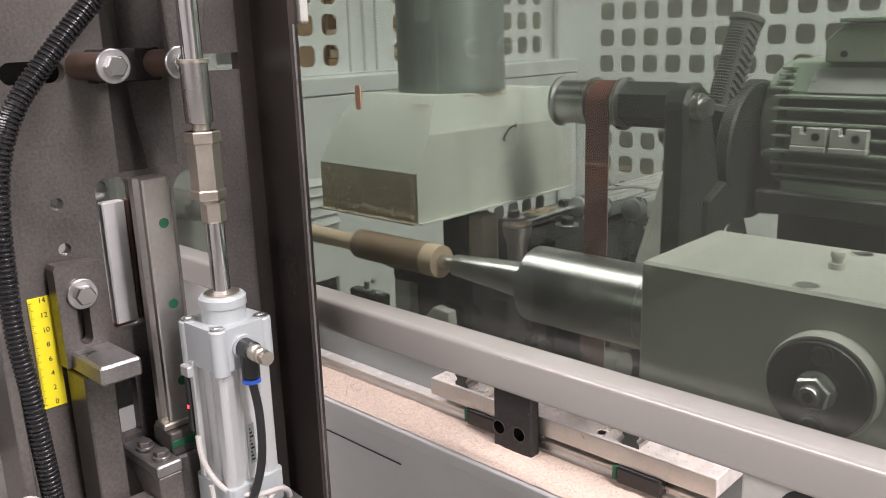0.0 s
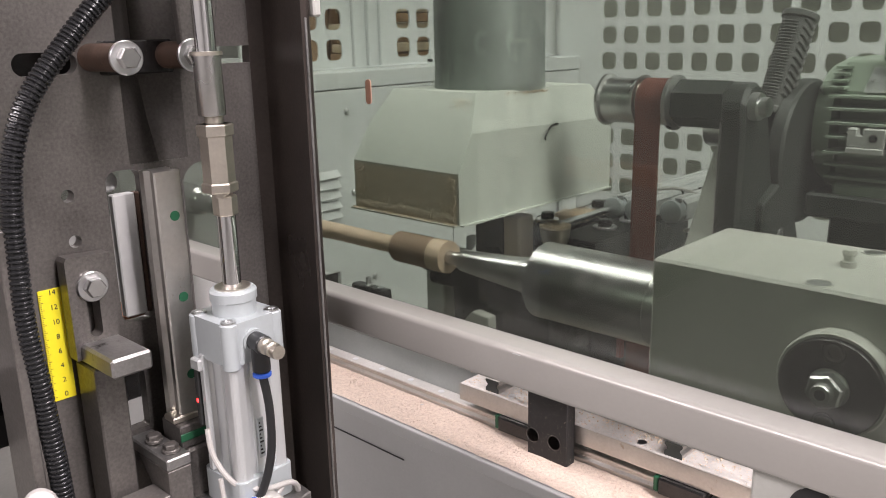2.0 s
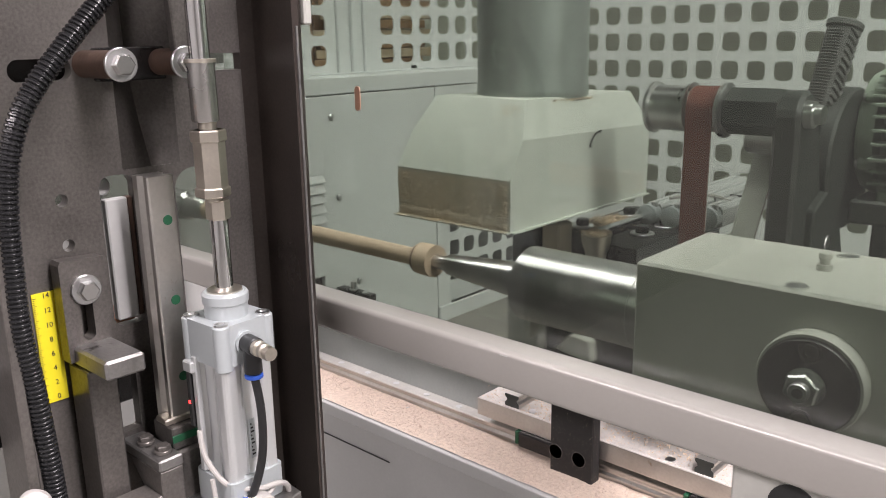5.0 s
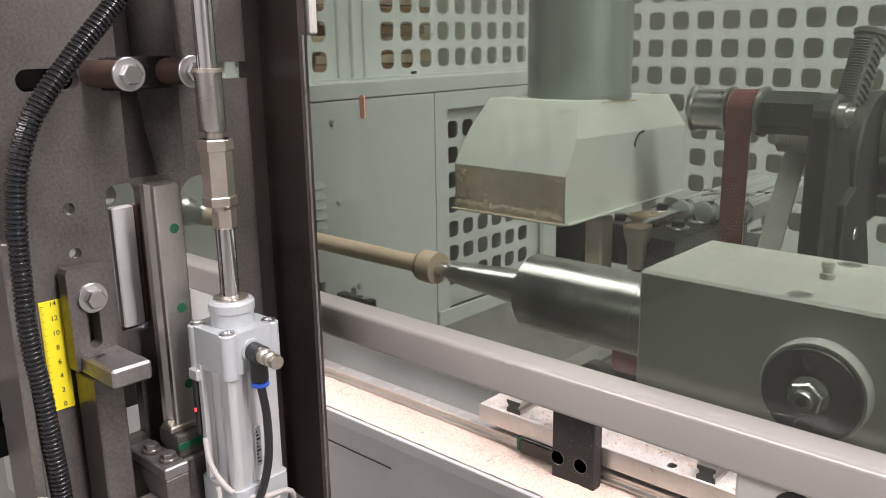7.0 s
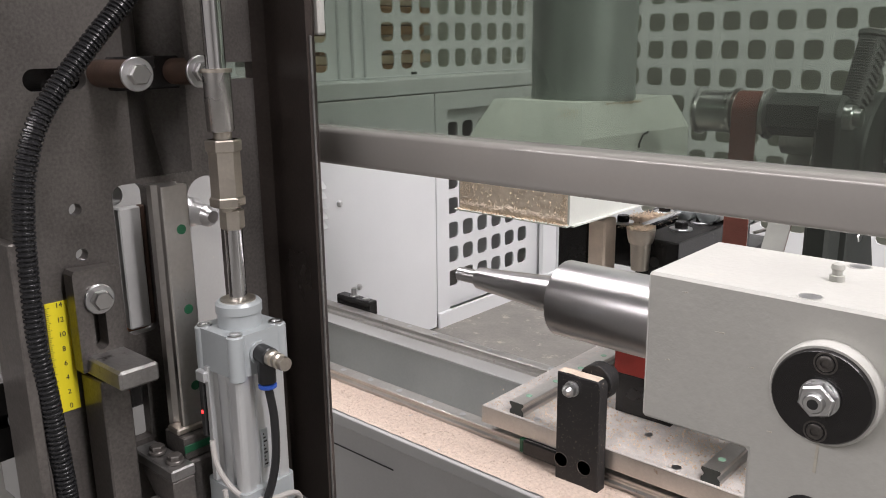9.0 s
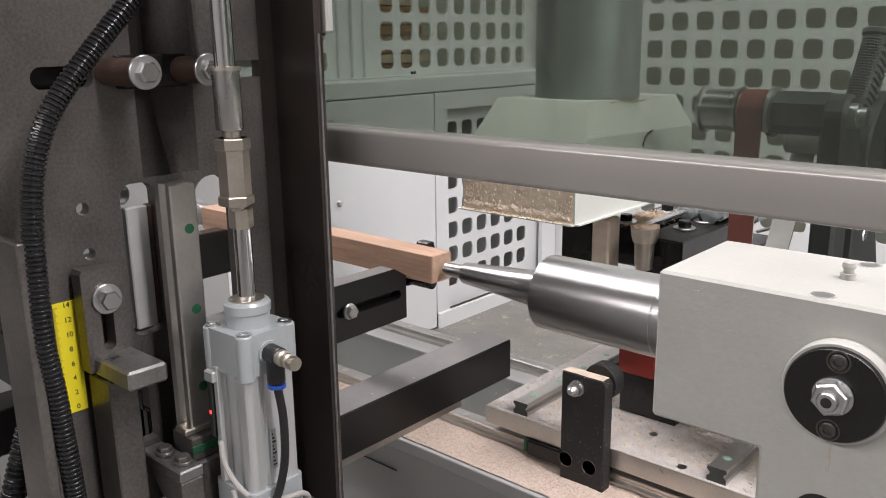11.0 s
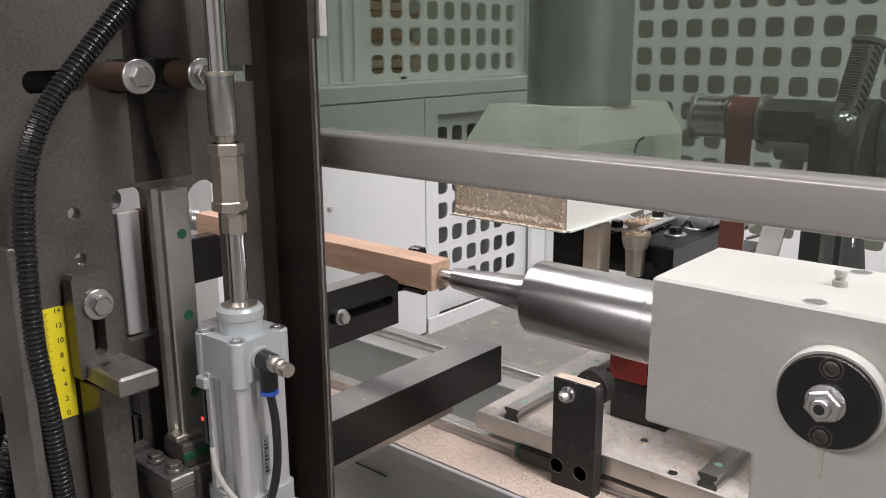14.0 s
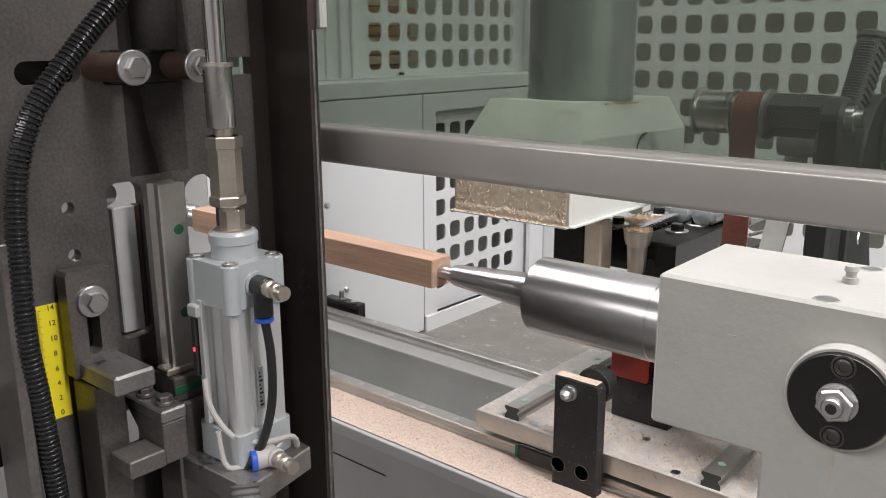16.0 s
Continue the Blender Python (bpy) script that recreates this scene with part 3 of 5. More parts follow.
part("nut_washer", rod(NC, NC - Vector((0, 0.0015, 0)), 0.0125, 32), GALV, cover)
part("nut", lathe([(0, 0.0116), (0.0065, 0.0116), (0.008, 0.0102), (0.0082, 0.0066)], NC - Vector((0, 0.0015, 0)), NC - Vector((0, 0.02, 0)), 6, None, 0.3), GALV, cover, "zinc hexagon nut")
part("stud", lathe([(0, 0.0066), (0.011, 0.0066), (0.0125, 0.0056), (0.0125, 0.0032), (0.006, 0.003)], NC - Vector((0, 0.0015, 0)), NC - Vector((0, 0.03, 0)), 24), GALV, cover)
part("stud_bore", rod(NC - Vector((0, 0.0139, 0)), NC - Vector((0, 0.0142, 0)), 0.0034, 18), INK, cover)
for sz in (0.0235, -0.0235):
    c = DC + Vector((0.001 if sz > 0 else -0.001, -0.0158, sz))
    part("socket_screw", lathe([(0.0, 0.0076), (0.0006, 0.0074), (0.0006, 0.0064), (0.0, 0.0062)], c, c - Vector((0, 0.01, 0)), 24), BLACKSTEEL, cover)
    part("screw_head", lathe([(0.0, 0.0052), (0.0014, 0.0052), (0.0018, 0.0046), (0.0018, 0.0028), (0.0004, 0.0026)], c, c - Vector((0, 0.01, 0)), 20), BLACKSTEEL, cover)
for hx, hy in ((-0.168, 0.5486), (-0.165, 0.6455)):
    part("plug_rim", lathe([(0, 0.0085), (0.0006, 0.0082), (0.0006, 0.0074), (0.0, 0.0072)], (hx, hy, TZ), (hx, hy, TZ + 0.01), 28), CREAM, ts)
    part("plug", rod((hx, hy, TZ), (hx, hy, TZ + 0.0003), 0.0073, 28), GALV, ts)
part("drip", prism([(-0.1522, 1.0655), (-0.1502, 1.0655), (-0.1496, 1.0908), (-0.1512, 1.0908)], "y", 0.5374, 0.5381), STAIN, ts, "dried oil drip")
for u, w_, l_ in ((-0.252, 1.172, 0.004), (-0.226, 1.148, 0.007), (-0.2, 1.128, 0.003), (-0.262, 1.118, 0.003), (-0.185, 1.085, 0.004)):
    part("scuff", prism([(u, w_), (u + l_, w_ - 0.0005), (u + l_, w_ + 0.0006)], "y", 0.5376, 0.5381), STAIN, ts)
part("grease_nipple", lathe([(0, 0.0052), (0.004, 0.0052), (0.0045, 0.0035), (0.007, 0.0035), (0.009, 0.0048), (0.012, 0.0042), (0.0135, 0.002)], (-0.1669, 0.5985, TZ), (-0.1669, 0.5985, TZ + 0.02), 16), CREAM, ts, "cream painted grease nipple")

# quill with its running centre, drawn at its outer stop
AY, AZ = 0.603, 1.1230
quill = thing("tailstock_quill", (-0.44, AY, AZ), "bright turned steel quill with tapered running centre", "quill")
part("sleeve", lathe([(0, 0.0318), (0.0018, 0.0342), (0.118, 0.0343), (0.1185, 0.0336), (0.1200, 0.0336), (0.1205, 0.0343), (0.30, 0.0343)], (-0.423, AY, AZ), (0.0, AY, AZ), 64), TURNED, quill)
part("centre_cone", lathe([(0, 0.0099), (0.0012, 0.0105), (0.098, 0.0178), (0.0995, 0.0178)], (-0.5215, AY, AZ), (0.0, AY, AZ), 48), TURNED, quill, "tapered steel centre")
part("centre_tip", lathe([(0, 0.0055), (0.0012, 0.0068), (0.026, 0.0071)], (-0.547, AY, AZ), (0, AY, AZ), 40), TURNED, quill, "bright centre tip")

# ---- workpieces ----
spindle = thing("turned_spindle", (-0.74, AY, AZ), "freshly turned pale wooden spindle with an end collar", "wooden spindle")
part("shaft", lathe([(0, 0.0125), (0.05, 0.0125), (0.06, 0.009), (0.20, 0.0098), (0.388, 0.0090), (0.391, 0.0140), (0.394, 0.0152), (0.402, 0.0154), (0.410, 0.0152), (0.412, 0.0140)], (-0.952, AY, AZ), (0, AY, AZ), 36), WOODTURNED, spindle)
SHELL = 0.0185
# rings take the shade-darkened wood colour, all but the pale end one
shells = [part("uncut_ring", lathe([(0, 0.0164 - 0.0001 * k), (SHELL, 0.0165 - 0.0001 * k)], (-0.540 - SHELL * (k + 1), AY, AZ), (0, AY, AZ), 36), SHADEDSTOCK if k else WOODTURNED, spindle) for k in range(7)]
blank = thing("square_blank", (-0.75, AY, AZ), "square planed beech blank for turning", "wooden blank")
part("body", box(-0.949, AY - 0.0145, AZ - 0.0145, -0.5405, AY + 0.0145, AZ + 0.0145, 0.0007), WOODRAW, blank)
part("end_grain", box(-0.5405, AY - 0.0138, AZ - 0.0138, -0.5402, AY + 0.0138, AZ + 0.0138), ENDGRAIN, blank, "darker end grain")

headstock = thing("headstock", (-1.2, AY, 0.84), "grey headstock with bright drive centre", "headstock")
part("housing", box(-1.5, AY - 0.09, 0.86, -1.06, AY + 0.09, AZ + 0.09, 0.006), GREYPAINT, headstock)
part("housing_foot", box(-1.48, AY - 0.05, 0.842, -1.08, 0.82, 0.866), GREYPAINT, headstock)
part("drive_centre", lathe([(0, 0.02), (0.06, 0.02), (0.065, 0.0145), (0.10, 0.0145), (0.105, 0.010), (0.111, 0.008)], (-1.06, AY, AZ), (0, AY, AZ), 32), TURNED, headstock, "bright drive centre")

# ---- dust hood on the cross slide ----
hood = thing("dust_hood", (-0.56, 0.72, 1.158), "cream sheet-metal dust hood caked with sawdust", "dust hood")
HX0, HX1, HY0, HY1 = -0.628, -0.476, 0.611, 0.878
hb = bmesh.new()
V = {}
for k, p in {"a": (HX0, HY0, 1.155), "b": (HX1, HY0, 1.155), "c": (HX1, HY1, 1.155), "d": (HX0, HY1, 1.155), "e": (HX0, HY0, 1.2065), "f": (HX1, HY0, 1.2055),
             "g": (HX1, 0.630, 1.2425), "h": (HX1, HY1, 1.2375), "i": (HX0 + 0.003, 0.632, 1.2425), "j": (HX0, HY1, 1.2375), "k": (-0.494, 0.658, 1.2785), "l": (-0.484, 0.845, 1.2765), "m": (-0.617, 0.662, 1.2785), "n": (-0.617, 0.845, 1.2765)}.items():
    V[k] = hb.verts.new(p)
for f in ("abfe", "bchgf", "fgie", "gkmi", "ghlk", "klnm", "hjnl", "jimn", "cdjh", "adjie"):
    hb.faces.new([V[q] for q in f])
bmesh.ops.recalc_face_normals(hb, faces=hb.faces[:])
bmesh.ops.solidify(hb, geom=hb.faces[:], thickness=-0.0012)
part("shell", hb, HOODPAINT, hood)
fb = bmesh.new()
nx, nz = 60, 18
gr = [[fb.verts.new((HX0 + 0.001 + (HX1 - HX0 - 0.002) * i / nx, HY0 - 0.0019 - max(0.0, 0.0018 * noise.noise(Vector((i * 0.45, j * 0.5, 7.0))) + 0.0012 * noise.noise(Vector((i * 1.4, j * 1.5, 2.0)))) * (1 - 0.5 * j / nz), 1.156 + 0.049 * j / nz)) for j in range(nz + 1)] for i in range(nx + 1)]
for i in range(nx):
    for j in range(nz):
        fb.faces.new((gr[i][j], gr[i + 1][j], gr[i + 1][j + 1], gr[i][j + 1])).smooth = True
part("caked_front", fb, CHIPFACE, hood, "sawdust caked on the hood front")
kb = bmesh.new()
nk, mk_ = 90, 6
gk = [[kb.verts.new((HX0 + 0.002 + (HX1 - HX0 - 0.004) * i / nk, HY0 - 0.0019 - 0.0032 * math.sin(math.pi * j / mk_) ** 0.7 * (0.55 + 0.5 * noise.noise(Vector((i * 0.5, j * 0.6, 4.0)))), 1.1552 + (0.0105 + 0.006 * noise.noise(Vector((i * 0.13, 1.0, 5.0))) + 0.003 * noise.noise(Vector((i * 0.6, 2.0, 5.0)))) * j / mk_)) for j in range(mk_ + 1)] for i in range(nk + 1)]
for i in range(nk):
    for j in range(mk_):
        kb.faces.new((gk[i][j], gk[i + 1][j], gk[i + 1][j + 1], gk[i][j + 1])).smooth = True
part("dust_crust", kb, SAWDUST, hood, "tan crust of sawdust along the lower edge")
part("front_lip", box(HX0 - 0.004, HY0 - 0.007, 1.1535, HX1 + 0.001, HY0 + 0.002, 1.1550), HOODPAINT, hood)
part("side_lip", box(HX1 - 0.002, HY0, 1.1535, HX1 + 0.006, HY1, 1.1550), HOODPAINT, hood)
part("wire_hook", bent([(HX1 + 0.002, 0.768, 1.238), (HX1 + 0.006, 0.764, 1.241), (HX1 + 0.006, 0.752, 1.238), (HX1 + 0.008, 0.740, 1.229), (HX1 + 0.008, 0.741, 1.2255)], 0.0011, 8), BLACKSTEEL_D, hood, "bent black wire hook")
PCX, PCY, PR = -0.5465, 0.742, 0.0610
part("duct", lathe([(0, PR), (0.006, PR * 1.012), (0.012, PR * 1.012), (0.014, PR), (1.1, PR)], (PCX, PCY, 1.274), (PCX, PCY, 2.4), 64), PIPE, hood, "grey suction duct")
cb = bmesh.new()
crumbs(cb, 260, lambda r: (PCX + (PR + r.uniform(-0.002, 0.012)) * math.cos(a := r.uniform(-2.4, 0.2)), PCY + (PR + r.uniform(-0.002, 0.012)) * math.sin(a), 1.2765), (0.0006, 0.0018), 3)
crumbs(cb, 320, lambda r: (HX1 - 0.018 - abs(r.gauss(0, 0.012)), 0.611 + 0.042 * ((zz := 1.204 + 0.07 * r.random()) - 1.2035) / 0.0725, zz), (0.0005, 0.0012), 9)
def on_front(r):
    u, v = r.random(), r.random() ** 1.7
    if r.random() < 0.5:
        u = abs(r.gauss(0, 0.12)) if r.random() < 0.6 else 1 - abs(r.gauss(0, 0.05))
        v = r.random()
    return (HX0 + 0.002 + (HX1 - HX0 - 0.004) * min(max(u, 0), 1), HY0 - 0.0024, 1.157 + 0.045 * v)


crumbs(cb, 620, on_front, (0.0005, 0.0015), 21)
crumbs(cb, 160, lambda r: (r.uniform(HX0, HX1), HY0 - r.uniform(0.002, 0.007), 1.1558), (0.0007, 0.0018), 22)
part("sawdust", cb, CRUMB, hood, "sawdust crumbs on the hood")

# ---- tool block on the cross slide ----
SD = Matrix.Translation((-0.025, -0.1232, 1.3449)) @ Matrix.Scale(1.115, 4) @ Matrix.Translation((0.025, 0.1232, -1.3449))


def dpart(name, bm, material, parent, label=""):
    bm.transform(SD)
    return part(name, bm, material, parent, label)


tool = thing("tool_slide", (-0.42, 0.9, 0.91), "black steel cross slide with tool holders and bolts", "tool slide")
part("slide_plate", box(-0.48, 0.80, 0.912, -0.25, 1.2, 0.935, 0.002), BLACKSTEEL_D, tool)
part("riser_block", box(-0.495, 0.81, 0.935, -0.447, 1.15, 1.046, 0.003), BLACKSTEEL_D, tool)
dpart("upright", box(-0.537, 0.678, 1.075, -0.497, 0.70, 1.157, 0.0015), BLACKSTEEL_D, tool)
dpart("front_post", box(-0.494, 0.674, 1.06, -0.472, 0.70, 1.150, 0.002), CHIPFACE, tool, "cream post smeared with sawdust")
b_bar = dpart("holder_bar", box(-0.447, 0.70, 1.08, -0.396, 0.90, 1.130, 0.0015), BLACKSTEEL_D, tool, "black steel holder bar")
dpart("bar_bore", rod((-0.424, 0.6995, 1.105), (-0.424, 0.7005, 1.105), 0.006, 16), INK, b_bar)
dpart("bar_top", box(-0.4455, 0.7015, 1.130, -0.3975, 0.899, 1.1306), DUSTYBLACK, b_bar)
dpart("rear_bar", box(-0.512, 0.745, 1.08, -0.462, 0.90, 1.129, 0.0015), BLACKSTEEL_D, tool, "black steel rear bar")
dpart("cup", lathe([(0, 0.0095), (0.030, 0.0112), (0.0305, 0.0128), (0.036, 0.0145), (0.046, 0.0158), (0.0465, 0.014)], (-0.4316, 0.682, 1.099), (-0.4316, 0.682, 1.2), 28), BRASSY, tool, "worn metal cup heaped with sawdust")
dc = bmesh.new()
crumbs(dc, 420, lambda r: (-0.4316 + r.uniform(-0.012, 0.012), 0.682 + r.uniform(-0.012, 0.012), 1.1450 + 0.003 * r.random()), (0.0006, 0.0018), 4)
crumbs(dc, 1500, lambda r: (-0.487 + r.gauss(0, 0.011), 0.80 + r.gauss(0, 0.024), 1.1293 + 0.002 * r.random()), (0.0005, 0.0014), 14)
dpart("sawdust", dc, CRUMB, tool)
for bx, by, bz in ((-0.423, 0.761, 1.1306), (-0.420, 0.809, 1.1306), (-0.497, 0.758, 1.129), (-0.487, 0.845, 1.129)):
    hexbolt(tool, SD @ Vector((bx, by, bz)), (0, 0, 1), 0.0091, 0.0084, BLACKSTEEL_D, 0.0147, wmat=GALV)

# the rest that follows the cut and then draws back
rest = thing("tool_rest", (-0.55, 0.66, 1.0), "black steel tool rest with cutter and ball knob", "tool rest")
part("tool_carrier", box(-0.5531, 0.645, 1.0734, -0.4137, 0.69, 1.0998, 0.002), BLACKSTEEL_D, rest)
part("carrier_foot", box(-0.5231, 0.65, 1.0171, -0.3937, 0.72, 1.079, 0.002), BLACKSTEEL_D, rest)
part("carrier_post", box(-0.6049, 0.691, 0.9687, -0.5608, 0.72, 1.0948, 0.002), GREENGREY, rest, "grey-green tool rest post")
part("index_pin", box(-0.5628, 0.672, 1.0237, -0.5578, 0.6905, 1.0616, 0.002), CREAM, rest)
part("clamp_knob", lathe([(0, 0.003), (0.002, 0.0062), (0.006, 0.0078), (0.010, 0.0068), (0.0125, 0.003)], (-0.5366, 0.645, 1.0852), (-0.5366, 0.6, 1.0852), 20), BLACKSTEEL_D, rest, "black ball knob")
part("guide_shoe", prism([(-0.4978, 1.0405), (-0.4558, 1.0345), (-0.4578, 1.0568), (-0.4798, 1.0588)], "y", 0.632, 0.6445, (), 0.001), CREAM, rest, "cream guide shoe")
part("cutter", prism([(-0.535, 1.098), (-0.515, 1.098), (-0.52, 1.114), (-0.53, 1.114)], "y", 0.617, 0.65), STEEL, rest, "steel cutter")


def slide_cylinder(x, y0, y1, z, r):
    """An aluminium profile cylinder that lies along the slide, with cap, rod and tie."""
    out = [(x + r * u, z + r * v) for u, v in ((-1, -0.7), (-0.7, -1), (0.7, -1), (1, -0.7), (1, 0.7), (0.7, 1), (0.25, 1), (0.2, 0.86), (-0.2, 0.86), (-0.25, 1), (-0.7, 1), (-1, 0.7))]
    c = part("air_cylinder", prism(out, "y", y0 + 0.018, y1), ALU, tool, "aluminium air cylinder")
    part("end_cap", lathe([(0, r * 0.7), (0.002, r * 1.05), (0.017, r * 1.05), (0.018, r * 0.9)], (x, y0, z), (x, y1, z), 28), ALUCAST, c)
    part("port_screw", lathe([(0, 0.0045), (0.006, 0.0045), (0.0065, 0.002)], (x + r * 0.4, y0 + 0.012, z + r * 0.8), (x + r * 0.4, y0 + 0.012, z + 0.1), 12), GALV, c)
    part("cable_tie", box(x - r * 1.04, y0 + 0.10, z - r * 1.04, x + r * 1.04, y0 + 0.104, z + r * 1.05), INK, c)


slide_cylinder(-0.493, 0.915, 1.2, 1.118, 0.0125)
slide_cylinder(-0.456, 0.905, 1.2, 1.121, 0.0125)
slide_cylinder(-0.418, 0.925, 1.2, 1.121, 0.0135)
part("cylinder_rod", rod((-0.493, 0.80, 1.118), (-0.493, 0.916, 1.118), 0.004, 14), CHROME, tool)
part("sensor_cable", bent([(-0.48, 0.95, 1.136), (-0.44, 0.98, 1.14), (-0.41, 1.0, 1.125), (-0.39, 0.97, 1.105), (-0.40, 0.93, 1.10)], 0.0022, 8), CABLEGREY, tool, "grey sensor cable")

# ---- belt sander with motor ----
SC = Matrix.Translation((0.1174 + 0.019, 0.03, 1.3445)) @ Matrix.Scale(0.968, 4) @ Matrix.Translation((-0.1174, -0.03, -1.3445))


def spart(name, bm, material, parent, label=""):
    bm.transform(SC)
    return part(name, bm, material, parent, label)


sander = thing("belt_sander", (-0.32, 0.86, 1.0), "belt sanding head with rubber grip and green motor", "belt sander")
RY, RZ = 0.79, 1.2665
spart("idler_roller", lathe([(0, 0.022), (0.001, 0.0268), (0.004, 0.0268), (0.006, 0.0232), (0.040, 0.0232), (0.042, 0.0265), (0.045, 0.0268), (0.046, 0.022)], (-0.4465, RY, RZ), (0, RY, RZ), 40), GALV, sander, "bright flanged idler roller")
spart("belt_roller", rod((-0.400, RY, RZ), (-0.368, RY, RZ), 0.0225, 40), BRASSY, sander)
spart("roller_flange", lathe([(0, 0.025), (0.001, 0.0275), (0.005, 0.0275), (0.0065, 0.024)], (-0.3695, RY, RZ), (0, RY, RZ), 40), GALV, sander)


def belt_loop(x0, x1, stops):
    """A belt round rollers. stops: y, z, radius and the turn's first and last angle in degrees, in order."""
    b = bmesh.new()
    path = []
    for y, z, r, a0, a1 in stops:
        path += [(y + r * math.cos(radians(a)), z + r * math.sin(radians(a))) for a in np.linspace(a0, a1, 12)]
    rows_ = [(b.verts.new((x0, *p)), b.verts.new((x1, *p))) for p in path]
    for i in range(len(rows_)):
        a, c = rows_[i], rows_[(i + 1) % len(rows_)]
        b.faces.new((a[0], c[0], c[1], a[1])).smooth = True
    bmesh.ops.recalc_face_normals(b, faces=b.faces[:])
    bmesh.ops.solidify(b, geom=b.faces[:], thickness=0.0012)
    return b


spart("sanding_belt", belt_loop(-0.3985, -0.3705, [(RY, RZ, 0.0238, 75, 180), (RY, 0.972, 0.0238, 180, 328), (RY + 0.15, 1.225, 0.0238, -32, 75)]), BELT, sander, "brown worn sanding belt")
spart("belt_backing", belt_loop(-0.3983, -0.3707, [(RY, RZ, 0.0225, 75, 180), (RY, 0.972, 0.0225, 180, 328), (RY + 0.15, 1.225, 0.0225, -32, 75)]), CLOTH, sander, "grey cloth backing of the belt")
spart("drive_roller", rod((-0.40, RY + 0.15, 1.225), (-0.30, RY + 0.15, 1.225), 0.0210, 32), GALV, sander)
spart("lower_roller", rod((-0.40, RY, 0.972), (-0.36, RY, 0.972), 0.0198, 32), GALV, sander)
spart("axle_bar", lathe([(0, 0.023), (0.0535, 0.023)], (-0.3625, RY, RZ), (-0.30, RY, RZ), 6, None, 0.5), DARKCAST, sander, "black octagonal axle bar")
ab = prism([(0.775, 1.10), (0.775, 1.245), (0.770, 1.268), (0.782, 1.286), (0.80, 1.289), (0.82, 1.280), (0.835, 1.24), (0.85, 1.19), (0.89, 1.13), (0.92, 1.02), (0.80, 1.0)], "x", -0.314, -0.288, (), 0.004)
spart("swing_arm", ab, DARKCAST, sander, "dark cast swing arm")
spart("pivot_boss", lathe([(0, 0.013), (0.008, 0.013), (0.009, 0.009), (0.016, 0.009)], (-0.288, RY, RZ), (0, RY, RZ), 20), GALV, sander)
hexbolt(sander, SC @ Vector((-0.288, 0.86, 1.13)), (1, 0, 0), 0.008, 0.006, GALV, 0.012)
g0, g1 = Vector((-0.318, 0.905, 1.247)), Vector((-0.306, 0.94, 1.356))
gp = spart("hand_grip", lathe([(0, 0.012), (0.001, 0.0185), (0.007, 0.0185), (0.009, 0.0155), (0.101, 0.0165), (0.103, 0.019), (0.108, 0.019), (0.110, 0.016)], g0, g1, 36), GRIP, sander, "dark ribbed rubber hand grip")
gw = (g1 - g0).normalized()
gs = gw.cross(Vector((1, 0, 0))).normalized()
gt = gw.cross(gs)
GA = math.atan2(Vector((0.5, -0.8, 0)).dot(gt), Vector((0.5, -0.8, 0)).dot(gs))


def on_grip(along, angle, r):
    a = GA + radians(angle)
    return g0 + gw * along + r * (math.cos(a) * gs + math.sin(a) * gt)


turn_way = 1 if (on_grip(0, 40, 1) - on_grip(0, -40, 1)).dot(Vector((0.8, 0.6, 0))) > 0 else -1
for k in range(27):
    spart("grip_rib", bent([on_grip(0.013 + 0.0032 * k, turn_way * (-85 + 12.5 * j), 0.0164) for j in range(7)], 0.0010, 6, None, None, 0.004), GRIP, gp)
for k in range(11):
    spart("grip_tread", bent([on_grip(0.016 + 0.0078 * k + (0.0065 if j in (0, 4) else 0.0035 if j in (1, 3) else 0.0), turn_way * (8 + 20 * j), 0.0163) for j in range(5)], 0.0020, 8, None, None, 0.003), GRIP, gp)
spart("grip_stem", rod(Vector((-0.328, 0.90, 1.16)), g0 + gw * 0.004, 0.010, 18), DARKCAST, sander)
spart("fork_plate", prism([(0.88, 1.08), (0.93, 1.08), (0.935, 1.2), (0.925, 1.225), (0.905, 1.225), (0.895, 1.2)], "x", -0.318, -0.306, (), 0.002), DARKCAST, sander)
mot = part("motor_body", prism([(0.922, 1.175), (0.922, 1.262), (0.914, 1.272), (0.930, 1.303), (1.0, 1.306), (1.045, 1.27), (1.045, 1.18), (1.02, 1.16), (0.94, 1.16)], "x", -0.232, 0.02, (), 0.002), MOTORGREEN, sander, "green-grey finned motor")
for z_, y_ in ((1.2690, 0.898), (1.2570, 0.897), (1.2430, 0.8965), (1.2290, 0.8965), (1.2140, 0.892), (1.2010, 0.899), (1.1880, 0.902)):
    part("fin", box(-0.236, y_, z_ - 0.0016, 0.02, 0.924, z_ + 0.0016, 0.0005), MOTORGREEN, mot)
for k in range(4):
    part("end_fin", box(-0.240, 0.905 + 0.006 * k, 1.2755 + 0.0065 * k, -0.224, 0.96, 1.2785 + 0.0065 * k, 0.0005), MOTORGREEN, mot)
part("foot_block", prism([(0.900, 1.160), (0.900, 1.182), (0.93, 1.186), (0.93, 1.160)], "x", -0.225, 0.02, (), 0.002), MOTORGREEN, mot)
part("end_bell", lathe([(0, 0.040), (0.006, 0.062), (0.020, 0.070), (0.026, 0.070), (0.027, 0.064)], (-0.262, 0.978, 1.235), (0, 0.978, 1.235), 44), MOTORGREEN, mot)
